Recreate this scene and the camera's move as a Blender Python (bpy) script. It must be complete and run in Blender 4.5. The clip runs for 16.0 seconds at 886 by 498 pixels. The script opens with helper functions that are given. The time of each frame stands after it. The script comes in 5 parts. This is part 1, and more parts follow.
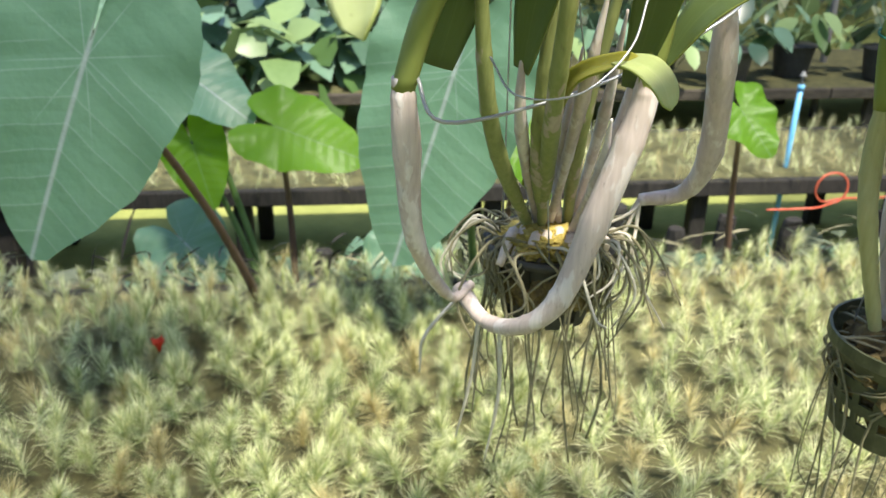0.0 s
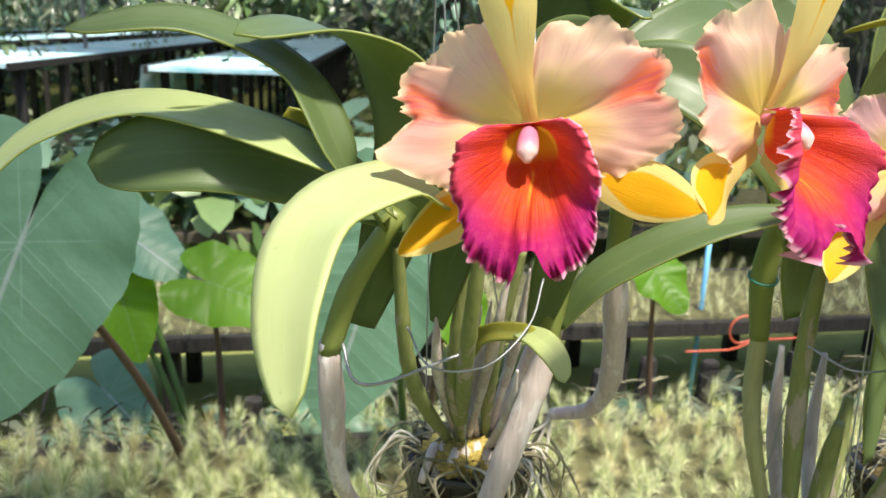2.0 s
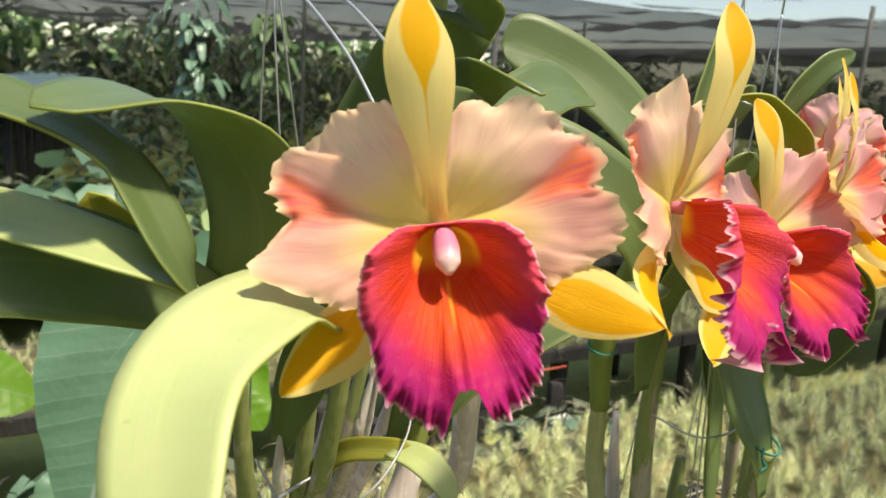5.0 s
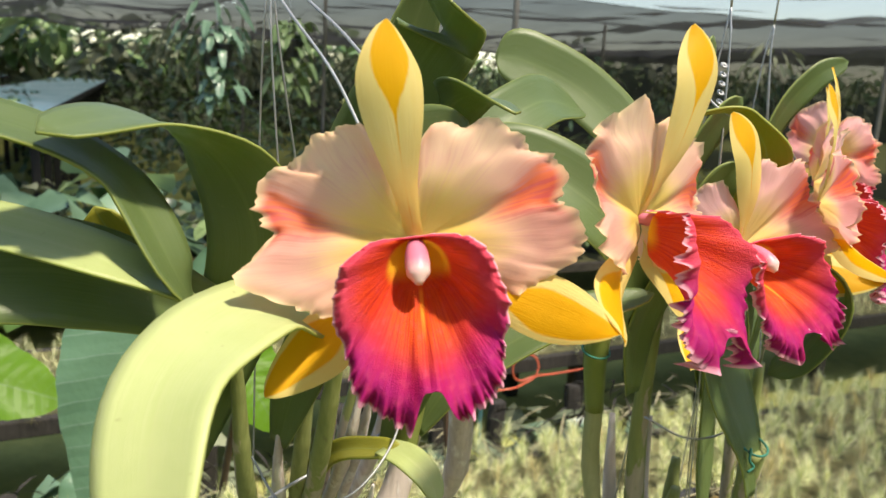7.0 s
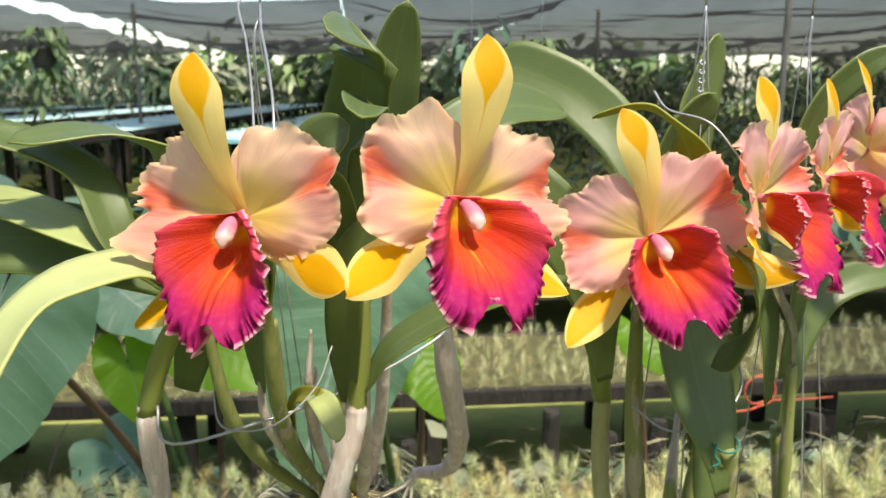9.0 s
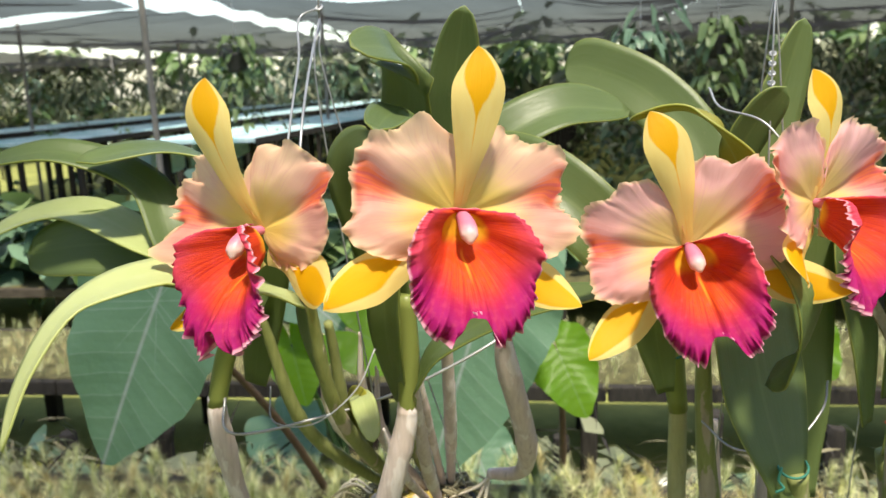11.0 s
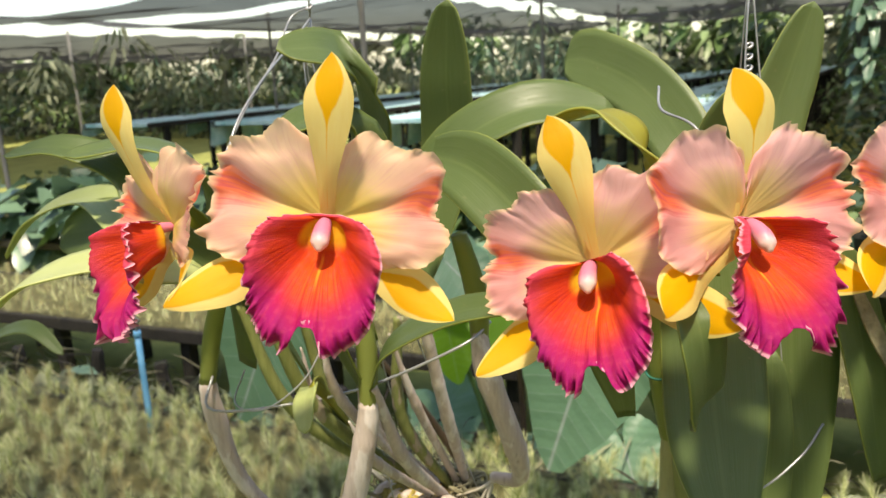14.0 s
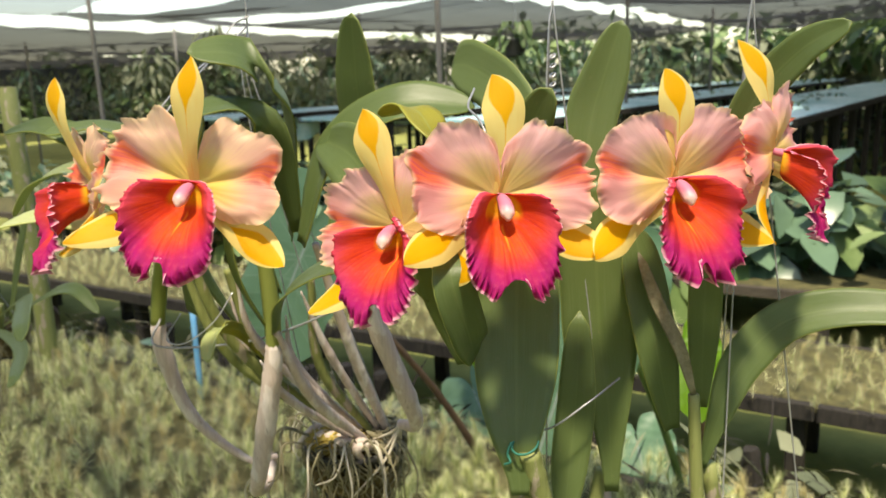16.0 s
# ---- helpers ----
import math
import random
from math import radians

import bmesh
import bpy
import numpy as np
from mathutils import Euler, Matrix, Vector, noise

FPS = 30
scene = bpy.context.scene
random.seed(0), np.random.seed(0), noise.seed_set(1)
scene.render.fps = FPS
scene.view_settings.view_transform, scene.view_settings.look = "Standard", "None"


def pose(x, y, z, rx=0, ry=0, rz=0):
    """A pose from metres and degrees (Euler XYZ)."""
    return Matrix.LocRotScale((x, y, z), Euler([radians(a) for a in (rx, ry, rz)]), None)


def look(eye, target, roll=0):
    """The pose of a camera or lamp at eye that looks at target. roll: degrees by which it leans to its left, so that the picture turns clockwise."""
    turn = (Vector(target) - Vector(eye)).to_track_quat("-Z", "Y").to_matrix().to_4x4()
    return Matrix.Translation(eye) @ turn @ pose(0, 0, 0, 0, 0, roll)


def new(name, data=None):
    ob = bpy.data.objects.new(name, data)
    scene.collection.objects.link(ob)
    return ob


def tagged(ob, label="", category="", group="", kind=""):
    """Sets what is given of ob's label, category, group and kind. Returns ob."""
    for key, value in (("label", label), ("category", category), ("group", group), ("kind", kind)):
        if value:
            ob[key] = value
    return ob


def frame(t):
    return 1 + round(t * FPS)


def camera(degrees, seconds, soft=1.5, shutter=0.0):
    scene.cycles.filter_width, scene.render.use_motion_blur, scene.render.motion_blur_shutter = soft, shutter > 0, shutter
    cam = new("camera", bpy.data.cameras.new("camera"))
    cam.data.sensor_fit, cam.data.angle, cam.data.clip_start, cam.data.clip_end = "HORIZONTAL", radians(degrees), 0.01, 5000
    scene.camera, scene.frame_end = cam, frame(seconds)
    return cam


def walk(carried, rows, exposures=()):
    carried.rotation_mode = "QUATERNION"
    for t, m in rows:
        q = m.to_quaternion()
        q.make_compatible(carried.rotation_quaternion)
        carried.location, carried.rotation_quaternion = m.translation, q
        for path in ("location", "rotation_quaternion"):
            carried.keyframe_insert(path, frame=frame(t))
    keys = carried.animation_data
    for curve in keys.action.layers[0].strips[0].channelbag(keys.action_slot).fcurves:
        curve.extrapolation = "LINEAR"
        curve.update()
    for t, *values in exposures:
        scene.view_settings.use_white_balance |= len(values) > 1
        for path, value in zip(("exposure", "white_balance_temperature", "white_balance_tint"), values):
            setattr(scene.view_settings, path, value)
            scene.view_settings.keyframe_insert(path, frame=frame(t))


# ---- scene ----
cam = camera(58.5, 16.0)
PATH = [
    (0, (0.0680, -0.0735, 1.5724), (-0.1640, 1.7313, 0.7425), 0.56),
    (0.5, (0.0700, -0.0740, 1.6086), (-0.1629, 1.7713, 0.8735), 0.88),
    (1, (0.0660, -0.0828, 1.6426), (-0.1470, 1.7952, 0.9886), 1.46),
    (1.5, (0.0760, -0.0972, 1.6711), (-0.0910, 1.8074, 1.0838), 1.81),
    (2, (0.0780, -0.0944, 1.6889), (-0.0030, 1.8285, 1.1451), 2.07),
    (2.5, (0.0720, -0.0668, 1.6842), (0.1140, 1.8660, 1.1716), 2.82),
    (3, (0.0510, -0.0174, 1.6855), (0.2410, 1.9120, 1.1944), 3.24),
    (3.5, (0.0340, 0.0086, 1.6840), (0.3600, 1.9274, 1.2240), 3.63),
    (4, (0.0420, 0.0165, 1.7034), (0.3769, 1.9322, 1.2366), 3.26),
    (4.5, (0.0150, 0.0138, 1.7066), (0.5201, 1.8992, 1.2708), 3.83),
    (5, (0.0100, 0.0072, 1.7012), (0.5489, 1.8877, 1.2851), 3.72),
    (5.2, (0.0100, 0.0031, 1.7006), (0.5631, 1.8805, 1.2888), 3.76),
    (7.5, (0.0430, -0.0408, 1.7139), (0.4529, 1.8731, 1.3026), 2.56),
    (8.2, (0.1580, -0.0831, 1.7129), (0.2600, 1.8752, 1.3194), 1.19),
    (10.3, (0.4000, -0.1768, 1.7310), (-0.1527, 1.7003, 1.3173), -1.56),
    (10.5, (0.4060, -0.1485, 1.7323), (-0.1869, 1.7158, 1.3167), -1.98),
    (11, (0.4090, -0.1075, 1.7304), (-0.2699, 1.7265, 1.3117), -2.42),
    (11.5, (0.4230, -0.0750, 1.7343), (-0.3524, 1.7180, 1.3053), -2.70),
    (12, (0.4490, -0.0384, 1.7388), (-0.4277, 1.7067, 1.3076), -2.89),
    (12.5, (0.4750, 0.0165, 1.7355), (-0.4988, 1.7082, 1.2994), -3.37),
    (13, (0.4890, 0.0242, 1.7317), (-0.5650, 1.6685, 1.3012), -3.29),
    (13.5, (0.5440, 0.0196, 1.7362), (-0.5682, 1.6218, 1.2935), -3.37),
    (14, (0.6080, 0.0135, 1.7358), (-0.5652, 1.5715, 1.2924), -3.24),
    (14.5, (0.6680, 0.0198, 1.7382), (-0.5634, 1.5316, 1.2931), -3.11),
    (15, (0.7230, 0.0138, 1.7388), (-0.5539, 1.4880, 1.2955), -2.74),
    (15.5, (0.7840, 0.0204, 1.7341), (-0.5318, 1.4621, 1.2978), -2.35),
    (16, (0.8540, 0.0359, 1.7276), (-0.4931, 1.4503, 1.2980), -2.03),
]
cam.data.dof.use_dof, cam.data.dof.focus_distance, cam.data.dof.aperture_fstop = True, 0.50, 14.5
walk(cam, [(t, look(eye, target, roll)) for t, eye, target, roll in PATH],
     exposures=[(0, 1.44, 6700, 8), (1.5, 1.36, 6600, 10), (3.5, 1.20, 7300, 10), (8, 1.14, 7400, 10), (10.5, 1.13, 7150, 10), (12, 1.0, 7650, 10), (16, 1.05, 7900, 10)])

# ---- light ----
SUN_ELEV, SUN_AZ = 64.0, 146.0   # azimuth from +y towards +x
world = bpy.data.worlds.new("sky")
world.use_nodes = True
scene.world = world
wt = world.node_tree
sky = wt.nodes.new("ShaderNodeTexSky")
sky.sky_type = "NISHITA"
sky.sun_disc = False
sky.sun_elevation = radians(SUN_ELEV)
sky.sun_rotation = radians(SUN_AZ)
wt.links.new(sky.outputs[0], wt.nodes["Background"].inputs[0])
wt.nodes["Background"].inputs[1].default_value = 0.15
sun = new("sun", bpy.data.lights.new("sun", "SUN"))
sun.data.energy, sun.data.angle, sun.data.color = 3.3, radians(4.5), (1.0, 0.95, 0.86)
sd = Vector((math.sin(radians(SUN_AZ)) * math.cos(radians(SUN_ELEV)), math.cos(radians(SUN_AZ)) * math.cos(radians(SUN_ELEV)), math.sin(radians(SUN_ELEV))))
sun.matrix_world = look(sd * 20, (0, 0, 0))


# ---- node helpers ----
class Mat:
    """A node material with short-hand for building colour expressions."""

    def __init__(self, name, rough=0.5, spec=0.5, metal=0.0):
        self.m = bpy.data.materials.new(name)
        self.m.use_nodes = True
        self.t = self.m.node_tree
        self.b = self.t.nodes["Principled BSDF"]
        self.out = self.t.nodes["Material Output"]
        self.b.inputs["Roughness"].default_value = rough
        self.b.inputs["Specular IOR Level"].default_value = spec
        self.b.inputs["Metallic"].default_value = metal

    def put(self, sock, v):
        if isinstance(v, bpy.types.NodeSocket):
            self.t.links.new(v, sock)
        elif isinstance(v, (tuple, list)) and len(v) == 3 and sock.type == "RGBA":
            sock.default_value = (*v, 1)
        else:
            sock.default_value = v

    def math(self, op, a, b=0.0, clamp=False):
        n = self.t.nodes.new("ShaderNodeMath")
        n.operation, n.use_clamp = op, clamp
        self.put(n.inputs[0], a), self.put(n.inputs[1], b)
        return n.outputs[0]

    def step(self, x, lo, hi):
        n = self.t.nodes.new("ShaderNodeMapRange")
        n.interpolation_type = "SMOOTHSTEP"
        self.put(n.inputs[0], x)
        n.inputs[1].default_value, n.inputs[2].default_value = lo, hi
        return n.outputs[0]

    def mix(self, f, a, b, mode="MIX"):
        n = self.t.nodes.new("ShaderNodeMix")
        n.data_type, n.blend_type = "RGBA", mode
        self.put(n.inputs[0], f), self.put(n.inputs[6], a), self.put(n.inputs[7], b)
        return n.outputs[2]

    def uv(self, layer="UVMap"):
        n = self.t.nodes.new("ShaderNodeUVMap")
        n.uv_map = layer
        s = self.t.nodes.new("ShaderNodeSeparateXYZ")
        self.t.links.new(n.outputs[0], s.inputs[0])
        return n.outputs[0], s.outputs[0], s.outputs[1]

    def coord(self, kind="Object"):
        return self.t.nodes.new("ShaderNodeTexCoord").outputs[kind]

    def scaled(self, vec, s):
        n = self.t.nodes.new("ShaderNodeMapping")
        self.put(n.inputs[0], vec)
        n.inputs[3].default_value = s
        return n.outputs[0]

    def noise(self, vec, scale, detail=4, rough=0.55):
        n = self.t.nodes.new("ShaderNodeTexNoise")
        self.put(n.inputs["Vector"], vec)
        n.inputs["Scale"].default_value, n.inputs["Detail"].default_value, n.inputs["Roughness"].default_value = scale, detail, rough
        return n.outputs[0]

    def random(self):
        return self.t.nodes.new("ShaderNodeObjectInfo").outputs["Random"]

    def island(self):
        return self.t.nodes.new("ShaderNodeNewGeometry").outputs["Random Per Island"]

    def bump(self, h, dist, strength=0.5):
        n = self.t.nodes.new("ShaderNodeBump")
        self.put(n.inputs["Height"], h)
        n.inputs["Distance"].default_value, n.inputs["Strength"].default_value = dist, strength
        self.t.links.new(n.outputs[0], self.b.inputs["Normal"])

    def done(self, col, translucent=0.0, tcol=None):
        self.put(self.b.inputs["Base Color"], col)
        if translucent:
            tr = self.t.nodes.new("ShaderNodeBsdfTranslucent")
            self.put(tr.inputs[0], tcol if tcol is not None else col)
            mx = self.t.nodes.new("ShaderNodeMixShader")
            mx.inputs[0].default_value = translucent
            self.t.links.new(self.b.outputs[0], mx.inputs[1])
            self.t.links.new(tr.outputs[0], mx.inputs[2])
            self.t.links.new(mx.outputs[0], self.out.inputs[0])
        return self.m


# ---- materials ----
def make_petal(name, pink):
    """u: outwards from the claw, v: round the fan, from the lower flap to the upper lobe."""
    k = Mat(name, 0.55, 0.3)
    vec, u, v = k.uv()
    big = k.noise(k.scaled(vec, (2.0, 3.0, 1)), 1.6, 3)
    veins = k.noise(k.scaled(vec, (1.2, 46, 1)), 1.8, 4)
    fine = k.noise(k.scaled(vec, (2.5, 130, 1)), 1.6, 2)
    wob = k.math("MULTIPLY", k.math("SUBTRACT", veins, 0.5), 0.07)
    vv = k.math("ADD", v, k.math("ADD", wob, k.math("MULTIPLY", k.math("SUBTRACT", big, 0.5), 0.05)))
    c = k.mix(k.step(big, 0.3, 0.7), (0.90, 0.64, 0.40), (0.88, 0.55, 0.38))
    blush = k.math("MULTIPLY", k.step(k.math("ADD", u, k.math("MULTIPLY", veins, 0.25)), 0.34, 0.80), pink)
    c = k.mix(blush, c, (0.84, 0.40, 0.52))
    c = k.mix(k.math("MULTIPLY", k.step(v, 0.40, 0.20), 0.45), c, (0.86, 0.52, 0.36))
    zone = k.math("MULTIPLY", k.step(k.math("ABSOLUTE", k.math("SUBTRACT", vv, 0.51)), 0.24, 0.03), k.step(u, 0.30, 0.70))
    c = k.mix(k.math("MULTIPLY", zone, 0.62 + 0.25 * pink), c, (0.80, 0.30, 0.29))
    c = k.mix(k.math("MULTIPLY", k.math("MULTIPLY", k.step(veins, 0.52, 0.66), k.step(u, 1.0, 0.55)), 0.24), c, (0.74, 0.32, 0.30))
    c = k.mix(k.math("MULTIPLY", k.step(fine, 0.5, 0.75), 0.16), c, (0.68, 0.32, 0.28))
    base = k.step(k.math("ADD", u, k.math("ADD", k.math("MULTIPLY", big, 0.24), k.math("MULTIPLY", veins, 0.16))), 0.84, 0.34)
    base = k.math("MULTIPLY", base, k.math("ADD", k.math("MULTIPLY", k.step(v, 0.12, 0.45), 0.40), 0.55))
    c = k.mix(k.math("MULTIPLY", base, 1.0 - 0.5 * pink), c, (0.88, 0.64, 0.13))
    wide = k.math("ADD", k.math("MULTIPLY", u, 0.046), 0.012)
    streak = k.math("MULTIPLY", k.step(k.math("SUBTRACT", k.math("ABSOLUTE", k.math("SUBTRACT", vv, 0.545)), wide), 0.040, -0.022), k.math("MULTIPLY", k.step(u, 0.30, 0.62), k.step(u, 1.02, 0.84)))
    c = k.mix(k.math("MULTIPLY", streak, 0.82), c, k.mix(k.step(veins, 0.4, 0.6), (0.80, 0.13, 0.020), (0.66, 0.06, 0.060)))
    edge = k.step(k.math("ADD", u, k.math("MULTIPLY", big, 0.06)), 0.88, 1.02)
    c = k.mix(k.math("MULTIPLY", edge, 0.75), c, (0.86, 0.66, 0.38))
    k.bump(k.math("ADD", veins, fine), 0.0003, 0.5)
    return k.done(c, 0.5)


def make_sepal(name, lo, wide, shift, trans):
    """A cream-yellow sepal with an orange wedge that widens from lo to the tip."""
    k = Mat(name, 0.5, 0.3)
    vec, u, v = k.uv()
    n = k.noise(k.scaled(vec, (2, 3, 1)), 2.5, 3)
    veins = k.noise(k.scaled(vec, (1.5, 30, 1)), 2.0, 2)
    w = k.math("ADD", k.math("ABSOLUTE", k.math("SUBTRACT", v, 0.5 + shift)), k.math("MULTIPLY", k.math("SUBTRACT", n, 0.5), 0.10))
    w = k.math("ADD", w, k.math("MULTIPLY", k.math("SUBTRACT", veins, 0.5), 0.04))
    c = k.mix(n, (0.88, 0.72, 0.26), (0.86, 0.63, 0.17))
    c = k.mix(k.math("MULTIPLY", veins, 0.25), c, (0.88, 0.76, 0.40))
    grow = k.math("MULTIPLY", k.step(u, lo, lo + 0.36), wide)
    orange = k.step(k.math("SUBTRACT", grow, w), -0.02, 0.03)
    c = k.mix(orange, c, k.mix(veins, (0.88, 0.40, 0.006), (0.90, 0.50, 0.015)))
    k.bump(veins, 0.0006, 0.6)
    return k.done(c, trans)


def make_lip():
    """x, y over the apron (y 0 at its foot, 0.7 at the column); r from the throat to the rim."""
    k = Mat("lip_magenta", 0.6, 0.18)
    vec, x, y = k.uv()
    pvec, r, th = k.uv("polar")
    n = k.noise(k.scaled(vec, (3, 3, 1)), 2.4, 3)
    mott = k.noise(k.scaled(vec, (3, 3, 1)), 8.0, 4)
    veins = k.noise(k.scaled(pvec, (0.8, 60, 1)), 2.4, 2)
    fan = k.noise(k.scaled(pvec, (0.3, 130, 1)), 2.0, 2)
    off = k.math("SUBTRACT", n, 0.5)
    rr = k.math("ADD", r, k.math("ADD", k.math("MULTIPLY", off, 0.30), k.math("MULTIPLY", k.math("SUBTRACT", veins, 0.5), 0.16)))
    yy = k.math("ADD", y, k.math("ADD", k.math("MULTIPLY", off, 0.16), k.math("MULTIPLY", k.math("SUBTRACT", veins, 0.5), 0.10)))
    ax = k.math("ABSOLUTE", k.math("SUBTRACT", x, 0.5))
    c = k.mix(k.step(rr, 0.50, 0.86), (0.60, 0.050, 0.012), (0.54, 0.045, 0.080))
    purple = k.mix(k.step(rr, 0.45, 0.9), (0.42, 0.008, 0.050), (0.33, 0.007, 0.120))
    c = k.mix(k.step(k.math("SUBTRACT", yy, k.math("MULTIPLY", ax, 0.5)), 0.50, 0.20), c, purple)
    wide = k.math("ADD", k.math("MULTIPLY", k.step(yy, 0.66, 0.40), 0.05), 0.10)
    tongue = k.math("MULTIPLY", k.step(k.math("SUBTRACT", ax, wide), 0.07, -0.06), k.math("MULTIPLY", k.step(yy, 0.22, 0.46), k.step(r, 0.92, 0.6)))
    c = k.mix(k.math("MULTIPLY", tongue, 0.8), c, (0.68, 0.088, 0.010))
    c = k.mix(k.math("MULTIPLY", k.step(veins, 0.50, 0.70), 0.30), c, (0.42, 0.010, 0.050))
    c = k.mix(k.math("MULTIPLY", k.step(mott, 0.46, 0.76), 0.22), c, (0.66, 0.10, 0.15))
    c = k.mix(k.math("MULTIPLY", k.math("MULTIPLY", k.step(fan, 0.50, 0.62), k.step(r, 0.78, 0.45)), 0.7), c, (0.40, 0.012, 0.016))
    c = k.mix(k.math("MULTIPLY", k.step(ax, 0.014, 0.004), k.math("MULTIPLY", k.step(y, 0.66, 0.60), k.step(y, 0.38, 0.56))), c, (0.80, 0.26, 0.03))
    c = k.mix(k.math("MULTIPLY", k.step(r, 0.22, 0.06), k.step(y, 0.66, 0.78)), c, (0.76, 0.40, 0.03))
    rim = k.step(k.math("ADD", r, k.math("MULTIPLY", k.math("SUBTRACT", mott, 0.5), 0.06)), 0.955, 0.99)
    c = k.mix(k.math("MULTIPLY", rim, 0.65), c, (0.84, 0.48, 0.55))
    k.bump(k.math("ADD", k.math("MULTIPLY", veins, 0.8), k.noise(k.scaled(vec, (3, 3, 1)), 45.0, 3)), 0.0010, 0.6)
    return k.done(c, 0.16)


def make_column():
    k = Mat("column_pink", 0.4, 0.4)
    o = k.coord("Object")
    sep = k.t.nodes.new("ShaderNodeSeparateXYZ")
    k.put(sep.inputs[0], o)
    low = k.step(k.math("ADD", sep.outputs[1], k.math("MULTIPLY", k.noise(o, 300, 2), 0.004)), 0.015, 0.004)
    return k.done(k.mix(low, (0.66, 0.20, 0.30), (0.82, 0.66, 0.58)), 0.2)


def make_leaf(name, a, b, lit, rough=0.38, trans=0.22, vein=(0.30, 0.38, 0.14)):
    """Strap leaf: u along, v across; a midrib, fine long streaks, blotches."""
    k = Mat(name, rough, 0.45)
    vec, u, v = k.uv()
    o = k.coord("Object")
    streak = k.noise(k.scaled(vec, (2, 60, 1)), 2.0, 3)
    blot = k.noise(o, 26.0, 4)
    c = k.mix(k.math("ADD", k.math("MULTIPLY", blot, 0.7), k.math("MULTIPLY", k.random(), 0.35)), a, b)
    c = k.mix(k.math("MULTIPLY", k.step(streak, 0.35, 0.7), 0.32), c, lit)
    mid = k.step(k.math("ABSOLUTE", k.math("SUBTRACT", v, 0.5)), 0.030, 0.008)
    c = k.mix(k.math("MULTIPLY", mid, 0.45), c, vein)
    edge = k.step(k.math("ABSOLUTE", k.math("SUBTRACT", v, 0.5)), 0.485, 0.5)
    c = k.mix(k.math("MULTIPLY", edge, 0.6), c, (0.36, 0.40, 0.10))
    spot = k.step(k.noise(o, 160.0, 2), 0.70, 0.76)
    c = k.mix(k.math("MULTIPLY", spot, 0.35), c, (0.28, 0.26, 0.12))
    k.bump(k.math("ADD", k.math("MULTIPLY", streak, 0.6), blot), 0.0008, 0.35)
    return k.done(c, trans, k.mix(0.5, c, (0.30, 0.42, 0.03)))


def make_taro(name, a, b, tcol, vein=1.0, trans=0.35):
    """u across, v along the midrib; side veins fan out from it and curve to the edge."""
    k = Mat(name, 0.42, 0.35)
    vec, x, y = k.uv()
    n = k.noise(k.coord("Object"), 7.0, 5)
    ax = k.math("ABSOLUTE", k.math("SUBTRACT", x, 0.5))
    ph = k.math("FRACT", k.math("ADD", k.math("ADD", k.math("MULTIPLY", y, 7.5), k.math("MULTIPLY", ax, 3.4)), k.math("MULTIPLY", n, 0.5)))
    lat = k.math("ABSOLUTE", k.math("SUBTRACT", ph, 0.5))
    lines = k.step(lat, 0.05, 0.0)
    lines = k.math("MULTIPLY", lines, k.step(y, 0.52, 0.44))
    dx, dy = k.math("SUBTRACT", x, 0.5), k.math("SUBTRACT", y, 0.47)
    turn = k.math("MULTIPLY", k.math("ARCTAN2", dx, dy), 1.27)
    far = k.math("SQRT", k.math("ADD", k.math("MULTIPLY", dx, dx), k.math("MULTIPLY", dy, dy)))
    ray = k.math("MULTIPLY", k.math("ABSOLUTE", k.math("SUBTRACT", k.math("FRACT", turn), 0.5)), far)
    lines = k.math("MAXIMUM", lines, k.math("MULTIPLY", k.step(ray, 0.007, 0.002), k.step(far, 0.46, 0.20)))
    mid = k.step(ax, 0.018, 0.004)
    fine = k.noise(k.coord("Object"), 45.0, 4)
    c = k.mix(n, a, b)
    c = k.mix(k.math("MULTIPLY", fine, 0.3 * vein), c, (0.17, 0.27, 0.19))
    c = k.mix(k.math("MULTIPLY", lines, 0.36 * vein), c, (0.33, 0.45, 0.38))
    c = k.mix(k.math("MULTIPLY", mid, 0.6 * vein), c, (0.40, 0.43, 0.44))
    k.bump(k.math("ADD", k.math("MULTIPLY", lat, 1.0), fine), 0.005, 0.4)
    return k.done(c, trans, k.mix(0.6, c, tcol))


def make_plain(name, a, b, scale, rough=0.7, bump=0.002, stretch=(1, 1, 1), trans=0.0, spec=0.4, island=False):
    k = Mat(name, rough, spec)
    o = k.scaled(k.coord("Object"), stretch)
    n = k.noise(o, scale, 5, 0.62)
    f = k.noise(o, scale * 6.3, 3)
    mixf = k.math("ADD", k.math("MULTIPLY", n, 0.75), k.math("MULTIPLY", f, 0.3))
    if island:
        mixf = k.math("ADD", k.math("MULTIPLY", mixf, 0.45), k.math("MULTIPLY", k.island(), 0.6))
    c = k.mix(k.step(mixf, 0.25, 0.8), a, b)
    k.bump(k.math("ADD", n, k.math("MULTIPLY", f, 0.5)), bump, 0.6)
    return k.done(c, trans)


